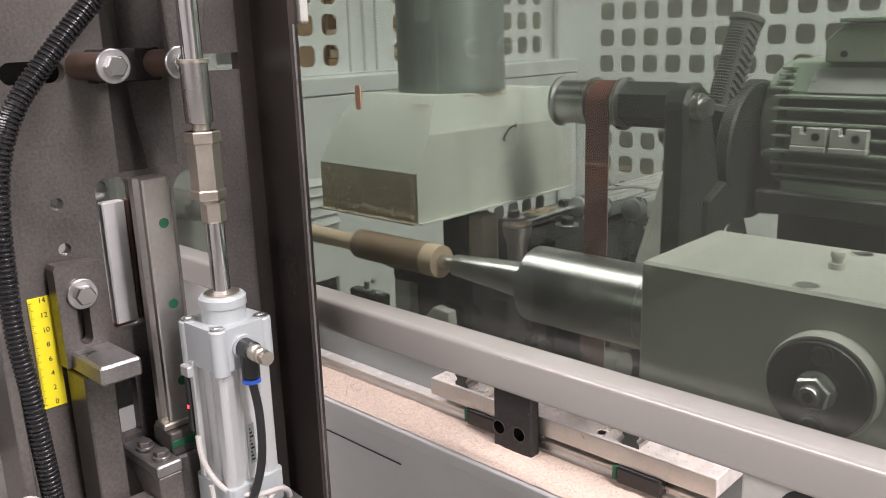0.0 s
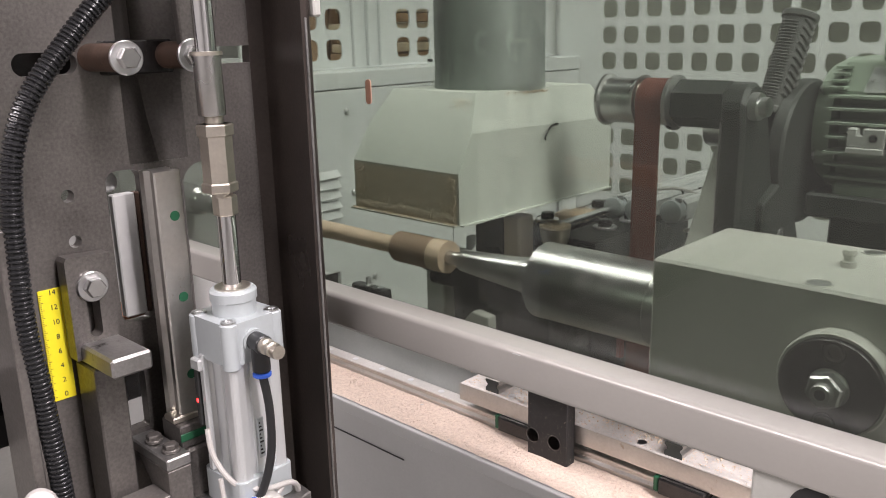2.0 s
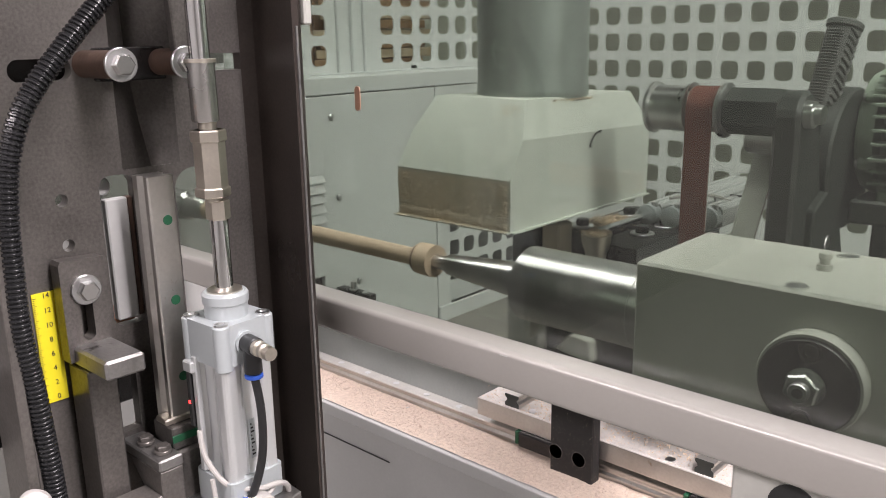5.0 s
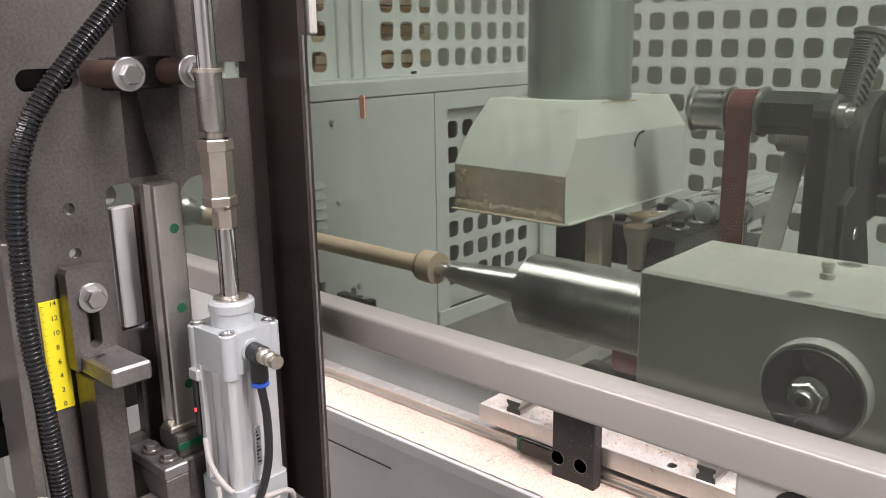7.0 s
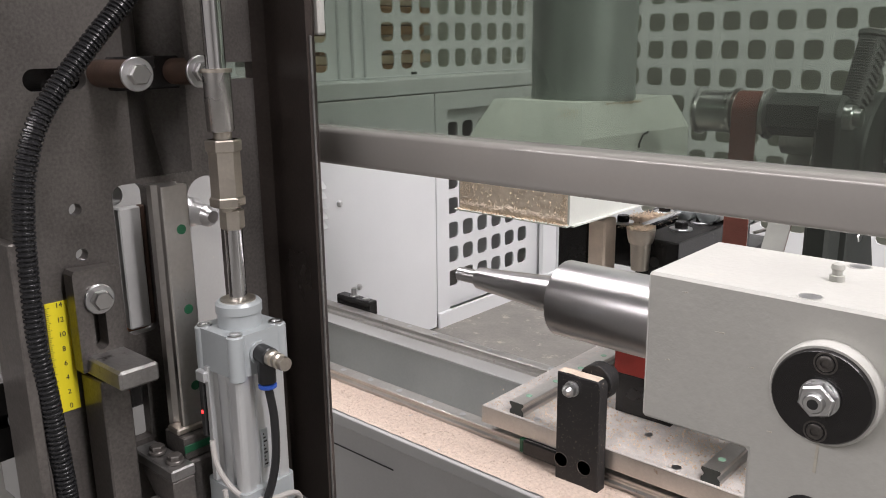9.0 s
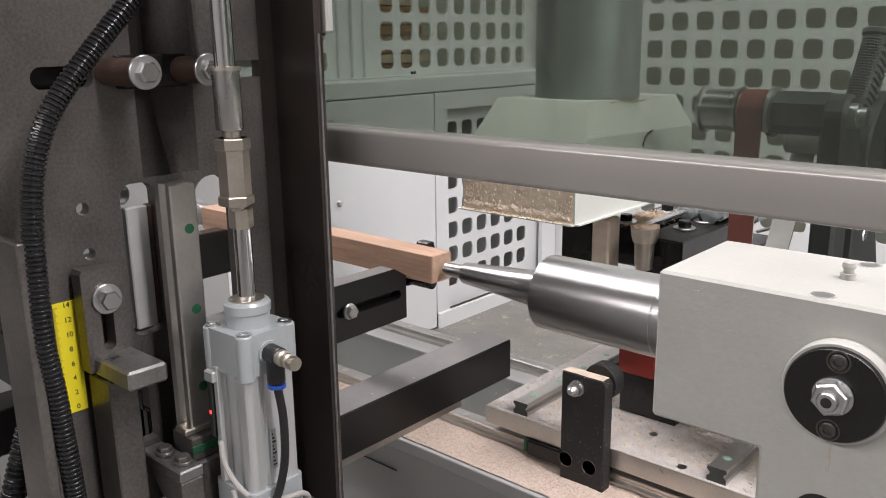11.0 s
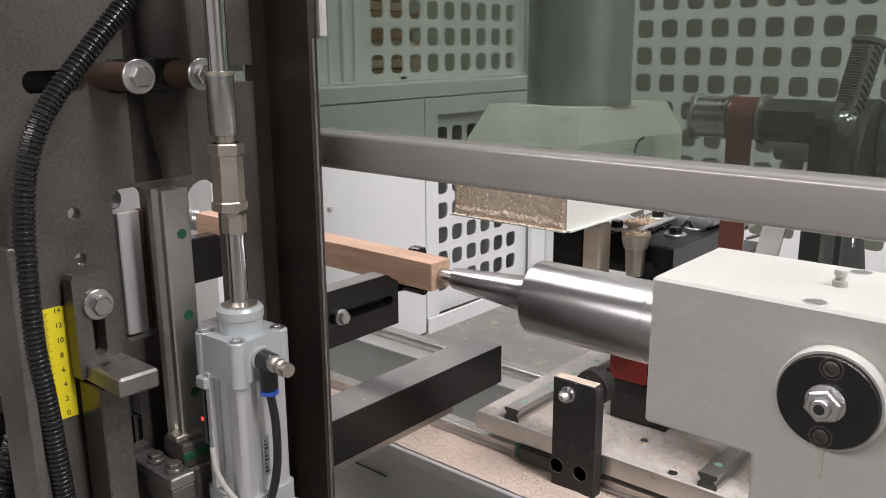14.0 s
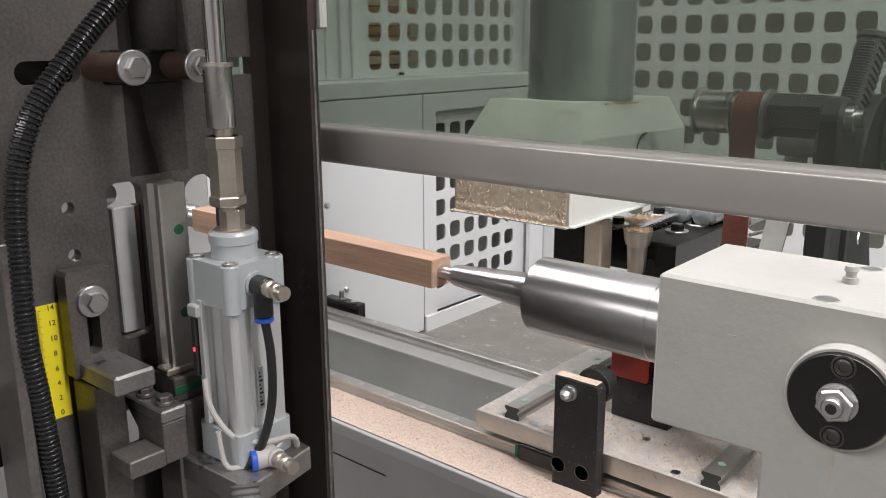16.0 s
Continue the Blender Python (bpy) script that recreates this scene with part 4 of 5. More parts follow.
for a_ in (2.5, 3.6):
    c_ = Vector((-0.250, 0.978 + 0.066 * math.cos(a_), 1.235 + 0.066 * math.sin(a_)))
    part("bell_lug", rod(c_, c_ + Vector((0.02, 0, 0)), 0.008, 14, None, 0.001), MOTORGREEN, mot)
    hexbolt(mot, c_, (-1, 0, 0), 0.0045, 0.004, GALV)
part("terminal_box", prism([(-0.1945, 1.303), (-0.1945, 1.325), (-0.178, 1.341), (-0.05, 1.341), (-0.05, 1.303)], "y", 0.915, 1.02, (), 0.002), MOTORGREEN, mot, "green terminal box")
part("terminal_lid", box(-0.182, 0.912, 1.3412, -0.048, 1.023, 1.346, 0.001), MOTORGREEN, mot)
part("gland_hole", rod((-0.176, 0.9152, 1.311), (-0.176, 0.9142, 1.311), 0.0035, 14), INK, mot)
npl = bmesh.new()
vs = [npl.verts.new(v) for v in ((-0.2085, 0.9115, 1.2731), (-0.115, 0.9115, 1.2731), (-0.115, 0.9245, 1.2975), (-0.2035, 0.9245, 1.2975))]
npl.faces.new(vs)
bmesh.ops.solidify(npl, geom=npl.faces[:], thickness=-0.0012)
npo = part("nameplate", npl, PANEL, mot, "blank silver nameplate")
for x_ in (-0.2025, -0.1185):
    part("rivet", rod((x_, 0.916, 1.285), (x_, 0.9140, 1.2862), 0.0022, 10), GALV, npo)
for x0 in (-0.2125, -0.1745):
    lug = part("foot_lug", prism([(x0, 1.2215), (x0 + 0.035, 1.2215), (x0 + 0.035, 1.240), (x0 + 0.0145, 1.240), (x0 + 0.0145, 1.2335), (x0 + 0.009, 1.2335), (x0 + 0.009, 1.240), (x0, 1.240)], "y", 0.889, 0.9, (), 0.001), LEDGE, mot, "cast mounting lug")
    part("lug_shelf", box(x0, 0.887, 1.2155, x0 + 0.035, 0.905, 1.2213, 0.0008), LEDGE, lug)
    part("lug_hole", rod((x0 + 0.0245, 0.8892, 1.231), (x0 + 0.0245, 0.8884, 1.231), 0.0042, 16), INK, lug)
spart("belt_guard", rod((-0.306, 0.95, 1.205), (-0.289, 0.95, 1.205), 0.078, 44, None, 0.003), DARKCAST, sander, "dark round belt guard")
spart("motor_base", box(-0.28, 0.92, 1.14, -0.04, 1.06, 1.166, 0.003), DARKCAST, sander)
spart("motor_stand", box(-0.26, 0.94, 0.936, -0.1, 1.04, 1.14, 0.003), DARKCAST, sander)
spart("arm_web", prism([(0.815, 1.02), (0.815, 1.17), (0.85, 1.185), (0.89, 1.16), (0.93, 1.08), (0.93, 1.02)], "x", -0.291, -0.280, (), 0.002), DARKCAST, sander)

# ---- sliding guard door ----
door = thing("guard_door", (-0.5, 0.473, 1.089), "sliding guard door with tinted pane and beige-grey bottom rail", "machine door")
part("bottom_rail", rounded_box(-1.9, 0.460, 1.089, 1.3, 0.486, 1.120, 0.0045), BARPAINT, door, "beige-grey metal bottom rail")
pane = part("pane", box(-1.9, 0.4865, 1.095, 1.3, 0.4905, 2.0), GLASS, door, "dusty greenish tinted pane")
part("scratch", box(-0.344, 0.4594, 1.1162, -0.337, 0.4599, 1.1167), GREYPAINT, door)
part("rust_mark", prism(slot(-0.5195, 1.284, -0.5135, 1.304, 0.0028), "y", 0.4850, 0.4862), mat("orange_smear", (0.4, 0.22, 0.15), 0.8, 0, 0.2, 80), pane, "orange smear on the pane")

# ---- loader column ----
column = thing("loader_column", (-0.57, 0.32, 0.0), "dark oiled steel loader column with slots and brackets", "loader column")
CXP = -0.57
holes = [slot(0.229, 1.3185, 0.2715, 1.3335, 0.0074), slot(0.362, 1.3205, 0.4165, 1.3335, 0.0064), slot(0.2805, 1.135, 0.3075, 1.2495, 0.0085), slot(0.3405, 1.02, 0.3745, 1.2475, 0.016),
         slot(0.2485, 1.2325, 0.2575, 1.2415, 0.0044), slot(0.2495, 1.2, 0.2585, 1.209, 0.0044), slot(0.262, 1.05, 0.292, 1.115, 0.002)]
part("plate", prism([(0.197, 0.3), (0.437, 0.3), (0.437, 1.2525), (0.197, 1.2525)], "x", CXP - 0.010, CXP, holes[2:]), BLACKSTEEL, column)
part("upper_plate", prism([(0.197, 1.2525), (0.300, 1.2525), (0.300, 1.75), (0.197, 1.75)], "x", CXP - 0.010, CXP, holes[:1]), BLACKSTEEL, column)
part("upper_plate", prism([(0.347, 1.2525), (0.437, 1.2525), (0.437, 1.75), (0.347, 1.75)], "x", CXP - 0.010, CXP, holes[1:2]), BLACKSTEEL, column)
gv = bmesh.new()
rings = [[gv.verts.new((CXP - d * k, 0.3235 + w * u, z)) for u, k in ((-1, 0), (-0.55, 0.35), (0, 1), (0.55, 0.35), (1, 0))] for z, d, w in ((1.2525, 0.001, 0.0235), (1.285, 0.013, 0.0235), (1.33, 0.024, 0.0235), (1.75, 0.030, 0.0235))]
for r0, r1 in zip(rings, rings[1:]):
    for k in range(4):
        gv.faces.new((r0[k], r0[k + 1], r1[k + 1], r1[k])).smooth = True
bmesh.ops.solidify(gv, geom=gv.faces[:], thickness=0.003)
part("groove", gv, BLACKSTEEL, column, "folded groove of the column")
# dark plate added behind the upper left slot to keep it black
part("slot_backing", box(-0.606, 0.20, 1.300, -0.600, 0.302, 1.352), BLACKSTEEL_D, column)
fl = prism([(-0.58, 0.409)] + [(-0.57, 0.409), (-0.5685, 0.4155), (-0.565, 0.4198), (-0.558, 0.4212), (-0.5, 0.4085), (-0.498, 0.4125), (-0.5, 0.4165), (-0.566, 0.4372), (-0.58, 0.4372)], "z", 0.3, 1.75)
for f in fl.faces:
    f.smooth = True
part("flange", fl, FLANGE_DIM, column, "folded flange, its dim reflection put into the brown-black colour")
part("bright_edge", box(-0.4995, 0.4102, 0.3, -0.4972, 0.4122, 1.353, 0.0006), SCALED, column, "bright edge strip of the flange")
part("bumper", box(-0.512, 0.4180, 1.3535, -0.496, 0.4250, 1.75, 0.0015), CREAM, column, "cream bumper strip")
part("gusset", prism([(0.3255, 1.375), (0.3275, 1.3345), (0.3315, 1.330), (0.348, 1.332), (0.3525, 1.342), (0.361, 1.375), (0.361, 1.75), (0.3255, 1.75)], "x", -0.536, -0.528, (), 0.001), BLACKSTEEL, column, "dark steel hanger gusset")
part("left_flange", box(-0.57, 0.190, 0.3, -0.528, 0.197, 1.23, 0.001), BLACKSTEEL, column)
part("rail_base", box(-0.5698, 0.3085, 0.3, -0.5485, 0.3165, 1.2475, 0.001), BLACKSTEEL, column)
prof = [(v, u) for u, v in rail_profile(0.3055, -0.548, 0.0205, 0.021)]
vr = part("vertical_rail", prism([(x_, y_) for x_, y_ in prof], "z", 0.85, 1.2515), RAILSTEEL, column, "ground steel vertical linear rail")
for k in range(5):
    part("rail_cap", rod((-0.5271, 0.3078, 1.2195 - 0.06 * k), (-0.5265, 0.3078, 1.2195 - 0.06 * k), 0.0036, 18), GREENCAP, vr, "green rail cap")
for y_ in (0.2851, 0.3335):
    part("spacer", rod((-0.57, y_ - 0.004, 1.329), (-0.5275, y_, 1.329), 0.0095, 20), RUSTDARK, column, "rust-brown spacer tube")
    hexbolt(column, (-0.5275, y_, 1.329), (1, -0.06, 0), 0.0074, 0.006, STEEL, 0.0113, wmat=GALV)
part("tie_block", box(-0.568, 0.285, 1.317, -0.556, 0.335, 1.340, 0.001), BLACKSTEEL_D, column)
# adjustable L bracket with slot, bolt and scale
lb = part("stop_bracket", prism([(0.2375, 1.124), (0.2695, 1.126), (0.2695, 1.1965), (0.239, 1.198), (0.2375, 1.195)], "x", -0.566, -0.553, [slot(0.2490, 1.138, 0.2580, 1.183, 0.0044)], 0.0), BLACKSTEEL, column, "blackened steel stop bracket")
# foot in a paler steel than the plate, for its brightly lit top
part("bracket_foot", box(-0.566, 0.2410, 1.1215, -0.507, 0.2700, 1.1355, 0.0018), SCALED, lb)
hexbolt(column, (-0.553, 0.2540, 1.1755), (1, -0.05, 0), 0.0072, 0.0065, STEEL, 0.0108, wmat=GALV)
part("stop_bar", box(-0.5655, 0.2405, 0.90, -0.535, 0.2615, 1.121, 0.0012), BLACKSTEEL, column)
sc = part("scale_tape", box(-0.5697, 0.2232, 1.0935, -0.5688, 0.2393, 1.1752), YELLOW, column, "yellow measuring tape scale")
for k in range(57):
    n_ = 0.0055 if k % 4 == 0 else 0.003
    part("tick", box(-0.5688, 0.2233, 1.0962 + 0.00135 * k, -0.5686, 0.2233 + n_ * 0.5, 1.0962 + 0.00135 * k + 0.00035), INK, sc)
for k in range(8):
    cu = bpy.data.curves.new("digit", "FONT")
    cu.body, cu.size, cu.align_x, cu.align_y, cu.extrude = str(2 * k), 0.0052, "CENTER", "CENTER", 0.0001
    tmp = bpy.data.objects.new("digit", cu)
    me = bpy.data.meshes.new_from_object(tmp)
    bpy.data.objects.remove(tmp)
    me.materials.append(INK)
    me.transform(pose(-0.5684 + 0.57, 0.2325 - 0.32, 1.0972 + 0.0108 * k, 90, 0, 90))
    dg = new("numeral", me)
    dg.parent = sc
part("rusty_block", box(-0.62, 0.284, 1.112, -0.585, 0.312, 1.137, 0.001), RUST, column, "rusty brown block behind the slot")
part("slot_bar", box(-0.5795, 0.2848, 1.139, -0.5715, 0.3018, 1.232, 0.001), GREYPAINT, column, "pale grey bar behind the slot")
part("slot_bar_side", box(-0.5795, 0.3020, 1.139, -0.5735, 0.3068, 1.232, 0.001), RUSTDARK, column, "rusty side of the bar")
part("slot_roller", lathe([(0, 0.006), (0.001, 0.0075), (0.014, 0.0075), (0.015, 0.006)], (-0.596, 0.287, 1.2405), (-0.576, 0.2875, 1.2405), 20), GALV, column, "bright roller in the slot")
part("round_knob", lathe([(0, 0.009), (0.010, 0.011), (0.014, 0.010), (0.016, 0.006)], (-0.515, 0.186, 1.0535), (-0.48, 0.176, 1.062), 24), CABLEGREY, column, "pale grey round knob")
# corrugated conduit down the column
HP = [(-0.53, 0.335, 1.46), (-0.53, 0.312, 1.41), (-0.53, 0.284, 1.3765), (-0.53, 0.2537, 1.3449), (-0.53, 0.2224, 1.3081), (-0.53, 0.2079, 1.2748), (-0.53, 0.2023, 1.2402), (-0.53, 0.2003, 1.2041), (-0.53, 0.1996, 1.1666), (-0.53, 0.2027, 1.1265), (-0.53, 0.2049, 1.0849), (-0.53, 0.2064, 1.0505), (-0.53, 0.208, 0.98)]
hose = thing("corrugated_conduit", (-0.53, 0.2, 1.0), "black corrugated plastic conduit bending down the column", "conduit")
part("tube", bent(HP, 0.0056, 18, None, None, 0.002), RUBBER, hose)


def ribs_along(points, pitch, parent):
    """Raised rings of a corrugated tube, all on one mesh."""
    pts, line = [Vector(p) for p in points], []
    for i in range(len(pts) - 1):
        a, p, q, d = pts[max(i - 1, 0)], pts[i], pts[i + 1], pts[min(i + 2, len(pts) - 1)]
        for k in range(60):
            t = k / 60
            line.append(0.5 * (2 * p + (q - a) * t + (2 * a - 5 * p + 4 * q - d) * t * t + (3 * p - a - 3 * q + d) * t ** 3))
    first, run, base = None, 0.0, root_base(parent)
    for p, q in zip(line, line[1:]):
        run += (q - p).length
        if run < pitch:
            continue
        run -= pitch
        m = Matrix.Translation(p - base) @ (q - p).normalized().to_track_quat("Z", "Y").to_matrix().to_4x4()
        if first is None:
            first = part("rib", lathe([(-0.0013, 0.0054), (-0.0010, 0.0065), (-0.0005, 0.0070), (0.0005, 0.0070), (0.0010, 0.0065), (0.0013, 0.0054)], (0, 0, 0), (0, 0, 1), 24), RUBBER, None)
            ob = first
        else:
            ob = new("rib", first.data)
        ob.parent = parent
        ob.matrix_local = m


ribs_along(HP, 0.0033, hose)

# ---- lift cylinder: rod fixed to the column, body sliding on it ----
LX, LY = -0.490, 0.3262
prod = thing("piston_rod", (LX, LY, 1.17), "chromed piston rod with brass coupling hanging from the column", "piston rod")
part("rod", rod((LX, LY, 1.06), (LX, LY, 1.232), 0.0064, 28), CHROME, prod)
part("lock_nut", rod((LX, LY, 1.222), (LX, LY, 1.236), 0.0085, 6, None, 0.001), BRASSY, prod)
cp = part("coupling", rod((LX, LY - 0.0025, 1.2395), (LX, LY - 0.0025, 1.285), 0.0108, 6), BRASSY, prod, "hexagonal brass coupling")
part("coupling_neck", rod((LX, LY - 0.0025, 1.235), (LX, LY - 0.0025, 1.2395), 0.006, 20), BRASSY, prod)
part("nut_low", rod((LX, LY - 0.0025, 1.2385), (LX, LY - 0.0025, 1.2455), 0.0122, 6, None, 0.001), BRASSY, prod)
part("nut_high", rod((LX, LY - 0.0025, 1.2765), (LX, LY - 0.0025, 1.285), 0.0122, 6, None, 0.001), BRASSY, prod)
part("thread", rod((LX, LY - 0.0025, 1.285), (LX, LY - 0.0025, 1.291), 0.0062, 20), BRASSY, prod)
part("upper_bar", lathe([(0, 0.0088), (0.001, 0.0092), (0.040, 0.0092)], (LX, LY - 0.0035, 1.2905), (LX, LY - 0.004, 1.34), 28), STEEL, prod)
part("clip", rod((LX, LY - 0.004, 1.3295), (LX, LY - 0.004, 1.332), 0.0105, 24), BRASSY, prod)
part("upper_rod", rod((LX, LY - 0.004, 1.33), (LX, LY - 0.005, 1.62), 0.0068, 28), CHROME, prod)
part("hanger", box(-0.57, LY - 0.012, 1.62, LX + 0.02, LY + 0.012, 1.64, 0.002), BLACKSTEEL, prod)

lift = thing("lift_cylinder", (LX, LY, 1.0), "light grey pneumatic cylinder with air fittings and sensor cable", "pneumatic cylinder")
part("gland", lathe([(0, 0.0155), (0.010, 0.0155), (0.0105, 0.0165), (0.0165, 0.0165), (0.0185, 0.0148), (0.0185, 0.0085)], (LX, LY, 1.1515), (LX, LY, 1.2), 40), ALUCAST, lift)
part("wiper", lathe([(0, 0.0125), (0.0012, 0.0125), (0.0014, 0.008)], (LX, LY, 1.17), (LX, LY, 1.2), 32), BRASSY, lift)
# the body stands turned on its axis
TURN = Matrix.Translation((LX, LY, 0)) @ Matrix.Rotation(radians(2), 4, "Z") @ Matrix.Translation((-LX, -LY, 0))


def turned(b):
    b.transform(TURN)
    return b


h = 0.0235
hd = turned(prism(slot(LX - h, LY - h, LX + h, LY + h, 0.005, 4), "z", 1.121, 1.1515, (), 0.0))
part("head_cap", hd, ALUCAST, lift)
side = [(-1.0 + 0.22 * (1 - math.cos(a)), 0.78 + 0.22 * math.sin(a)) for a in (0.0, 0.4, 0.8, 1.2, 1.57)] + [(-0.50, 0.97), (-0.44, 0.86), (-0.40, 0.78), (-0.22, 0.78), (-0.19, 0.86), (0.19, 0.86), (0.22, 0.78), (0.40, 0.78), (0.44, 0.86), (0.50, 0.97), (0.78, 1.0)]
outline = []
for k in range(4):
    c_, s_ = math.cos(-k * math.pi / 2), math.sin(-k * math.pi / 2)
    outline += [(LX + 0.0215 * (u * c_ - v * s_), LY + 0.0215 * (u * s_ + v * c_)) for u, v in side]
part("barrel", turned(prism(outline, "z", 1.031, 1.1215)), ALU, lift, "grooved aluminium barrel")
for sx in (-1, 1):
    for sy in (-1, 1):
        part("cap_screw", turned(lathe([(0, 0.0052), (0.0016, 0.0052), (0.0016, 0.0034), (0.0006, 0.0032)], (LX + sx * 0.018, LY + sy * 0.018, 1.1513), (LX + sx * 0.018, LY + sy * 0.018, 1.17), 18)), GALV, lift)
for sx in (-1, 1):
    for sy in (-1, 1):
        part("corner_boss", turned(rod((LX + sx * 0.0185, LY + sy * 0.0185, 1.118), (LX + sx * 0.0185, LY + sy * 0.0185, 1.1514), 0.0062, 20, None, 0.0008)), ALUCAST, lift)
part("end_cap", turned(prism(slot(LX - h, LY - h, LX + h, LY + h, 0.005, 4), "z", 1.0072, 1.0312)), ALUCAST, lift)
part("label_plate", turned(box(LX + 0.0212, LY - 0.004, 1.045, LX + 0.0218, LY + 0.001, 1.076)), ALUCAST, lift, "pale printed label")
for k in range(9):
    part("label_bar", turned(box(LX + 0.0218, LY - 0.003, 1.0475 + 0.003 * k, LX + 0.0220, LY - 0.0 - 0.001 * (k % 3), 1.0488 + 0.003 * k)), INK, lift)
sr = part("sensor_rail", turned(box(LX - 0.012, LY - 0.0255, 1.034, LX - 0.007, LY - 0.0214, 1.124, 0.0006)), ALU, lift)
part("sensor", turned(box(LX - 0.0185, LY - 0.0268, 1.068, LX - 0.0135, LY - 0.0214, 1.112, 0.0008)), INK, lift)
part("sensor_clip", turned(box(LX - 0.019, LY - 0.0285, 1.112, LX - 0.008, LY - 0.0205, 1.1205, 0.001)), ALU, lift)
part("led", turned(box(LX - 0.0168, LY - 0.0274, 1.0865, LX - 0.0152, LY - 0.0266, 1.089)), LED, lift, "lit red sensor light")


def fitting(z0, down):
    d = TURN.to_3x3() @ Vector((1, -0.12, 0)).normalized()
    c = Vector((LX, LY, z0)) + d * 0.0225
    part("port", rod(c - d * 0.002, c + d * 0.004, 0.0085, 24), ALUCAST, lift)
    el = part("elbow", rod(c + d * 0.003, c + d * 0.017, 0.0068, 24, None, 0.001), TUBEBLACK if down else CABLEGREY, lift, "push-in elbow fitting")
    part("muffler", lathe([(0, 0.0058), (0.005, 0.0058), (0.006, 0.004), (0.0075, 0.004), (0.0085, 0.0055), (0.012, 0.0055), (0.013, 0.0042), (0.015, 0.0042), (0.016, 0.0052), (0.0195, 0.0048)], c + d * 0.016, c + d * 0.05, 18), BRASSY, lift, "brass flow screw")
    return c + d * 0.010


e = fitting(1.1365, True)
part("elbow_leg", rod(e, e - Vector((0, 0, 0.021)), 0.0064, 22, None, 0.001), TUBEBLACK, lift)
part("release_ring", rod(e - Vector((0, 0, 0.0215)), e - Vector((0, 0, 0.0245)), 0.0066, 22, None, 0.0006), BLUE, lift, "blue release ring")
part("air_tube", bent([e - Vector((0, 0, 0.0225)), e - Vector((-0.001, -0.003, 0.05)), e - Vector((0.0, -0.002, 0.085)), e - Vector((0.004, 0.006, 0.115)), e - Vector((0.012, 0.018, 0.135)), e - Vector((0.018, 0.026, 0.16))], 0.0031, 14), TUBEBLACK, lift, "black air tube")
e2 = fitting(1.0135, False)
part("release_ring", rod(e2 + Vector((-0.004, -0.010, -0.001)), e2 + Vector((-0.006, -0.0135, -0.001)), 0.0074, 22, None, 0.0006), BLUE, lift, "blue release ring")
part("elbow_leg", rod(e2, e2 + Vector((-0.006, -0.012, -0.001)), 0.0072, 22), CABLEGREY, lift)
part("sensor_cable", bent([(LX - 0.002, LY - 0.0295, 1.07), (LX + 0.004, LY - 0.030, 1.05), (LX + 0.016, LY - 0.022, 1.030), (LX + 0.026, LY - 0.004, 1.022), (LX + 0.030, LY + 0.016, 1.020), (LX + 0.024, LY + 0.026, 1.006), (LX + 0.01, LY + 0.03, 0.98)], 0.0021, 10), CABLEGREY, lift, "grey sensor cable")
part("sensor_cable", bent([(LX + 0.010, LY - 0.030, 1.035), (LX + 0.014, LY - 0.029, 1.012), (LX + 0.020, LY - 0.022, 1.008), (LX + 0.028, LY - 0.004, 1.012), (LX + 0.028, LY + 0.01, 1.018)], 0.0019, 10), CABLEGREY, lift, "grey sensor cable")
part("conduit_end", bent([(LX + 0.052, LY - 0.040, 1.014), (LX + 0.060, LY - 0.047, 0.990), (LX + 0.058, LY - 0.054, 0.945)], 0.0098, 16, None, (0.0046, 0.0016), 0.0006), GRIP, lift, "corrugated conduit end")

slide = thing("lift_slide", (-0.53, 0.31, 1.0), "dark steel lift slide with bearing block and clamp bar", "lift slide")
bb = part("bearing_block", box(-0.5475, 0.2905, 1.046, -0.520, 0.3205, 1.064, 0.001), BLACKSTEEL, slide)
part("end_seal", box(-0.5405, 0.289, 1.0645, -0.5255, 0.322, 1.0695, 0.001), BRASSY, bb)
part("green_seal", box(-0.5195, 0.2895, 1.0525, -0.5185, 0.3215, 1.0585, 0.0004), GREENCAP, bb, "green plastic seal")
part("carrier", box(-0.5475, 0.288, 0.86, -0.516, 0.345, 1.046, 0.002), BLACKSTEEL, slide)
cl = part("clamp_bar", box(-0.562, 0.2700, 1.0415, -0.505, 0.2892, 1.0505, 0.0012), SCALED, slide)
part("clamp_body", prism([(-0.552, 1.0413), (-0.524, 1.0115), (-0.5055, 1.0115), (-0.5055, 1.0413)], "y", 0.2705, 0.2885, (), 0.0008), BLACKSTEEL, slide)
for x_, y_ in ((-0.540, 0.2790), (-0.517, 0.2800)):
    hexbolt(slide, (x_, y_, 1.0505), (0, 0, 1), 0.0056, 0.0035, BLACKSTEEL, 0.0066)
part("hook", box(-0.530, 0.2440, 1.0113, -0.5043, 0.2703, 1.0240, 0.001), BLACKSTEEL, slide, "black steel hook tab")
part("lower_shelf", prism([(-0.545, 0.2895), (-0.5145, 0.2896), (-0.4438, 0.2925), (-0.4572, 0.3578), (-0.545, 0.365)], "z", 0.9890, 1.0068, (), 0.001), SCALED, slide)

# ---- loader arm, drawn at its outer stop ----
arm = thing("loader_arm", (-0.62, 0.5, 0.95), "black box-section loader arm with slotted jaw plate", "loader arm")
part("beam", box(-0.65, -0.25, 0.930, -0.60, 0.7896, 0.980, 0.0015), BEAM, arm, "black box-section beam")
# thin grey sheets stand in for the sheen on beam and jaw tops
part("sheen_sheet", box(-0.6488, -0.2, 0.9800, -0.6012, 0.7884, 0.9803), TOPSHEEN, arm, "thin grey sheet with the sheen of the beam top")
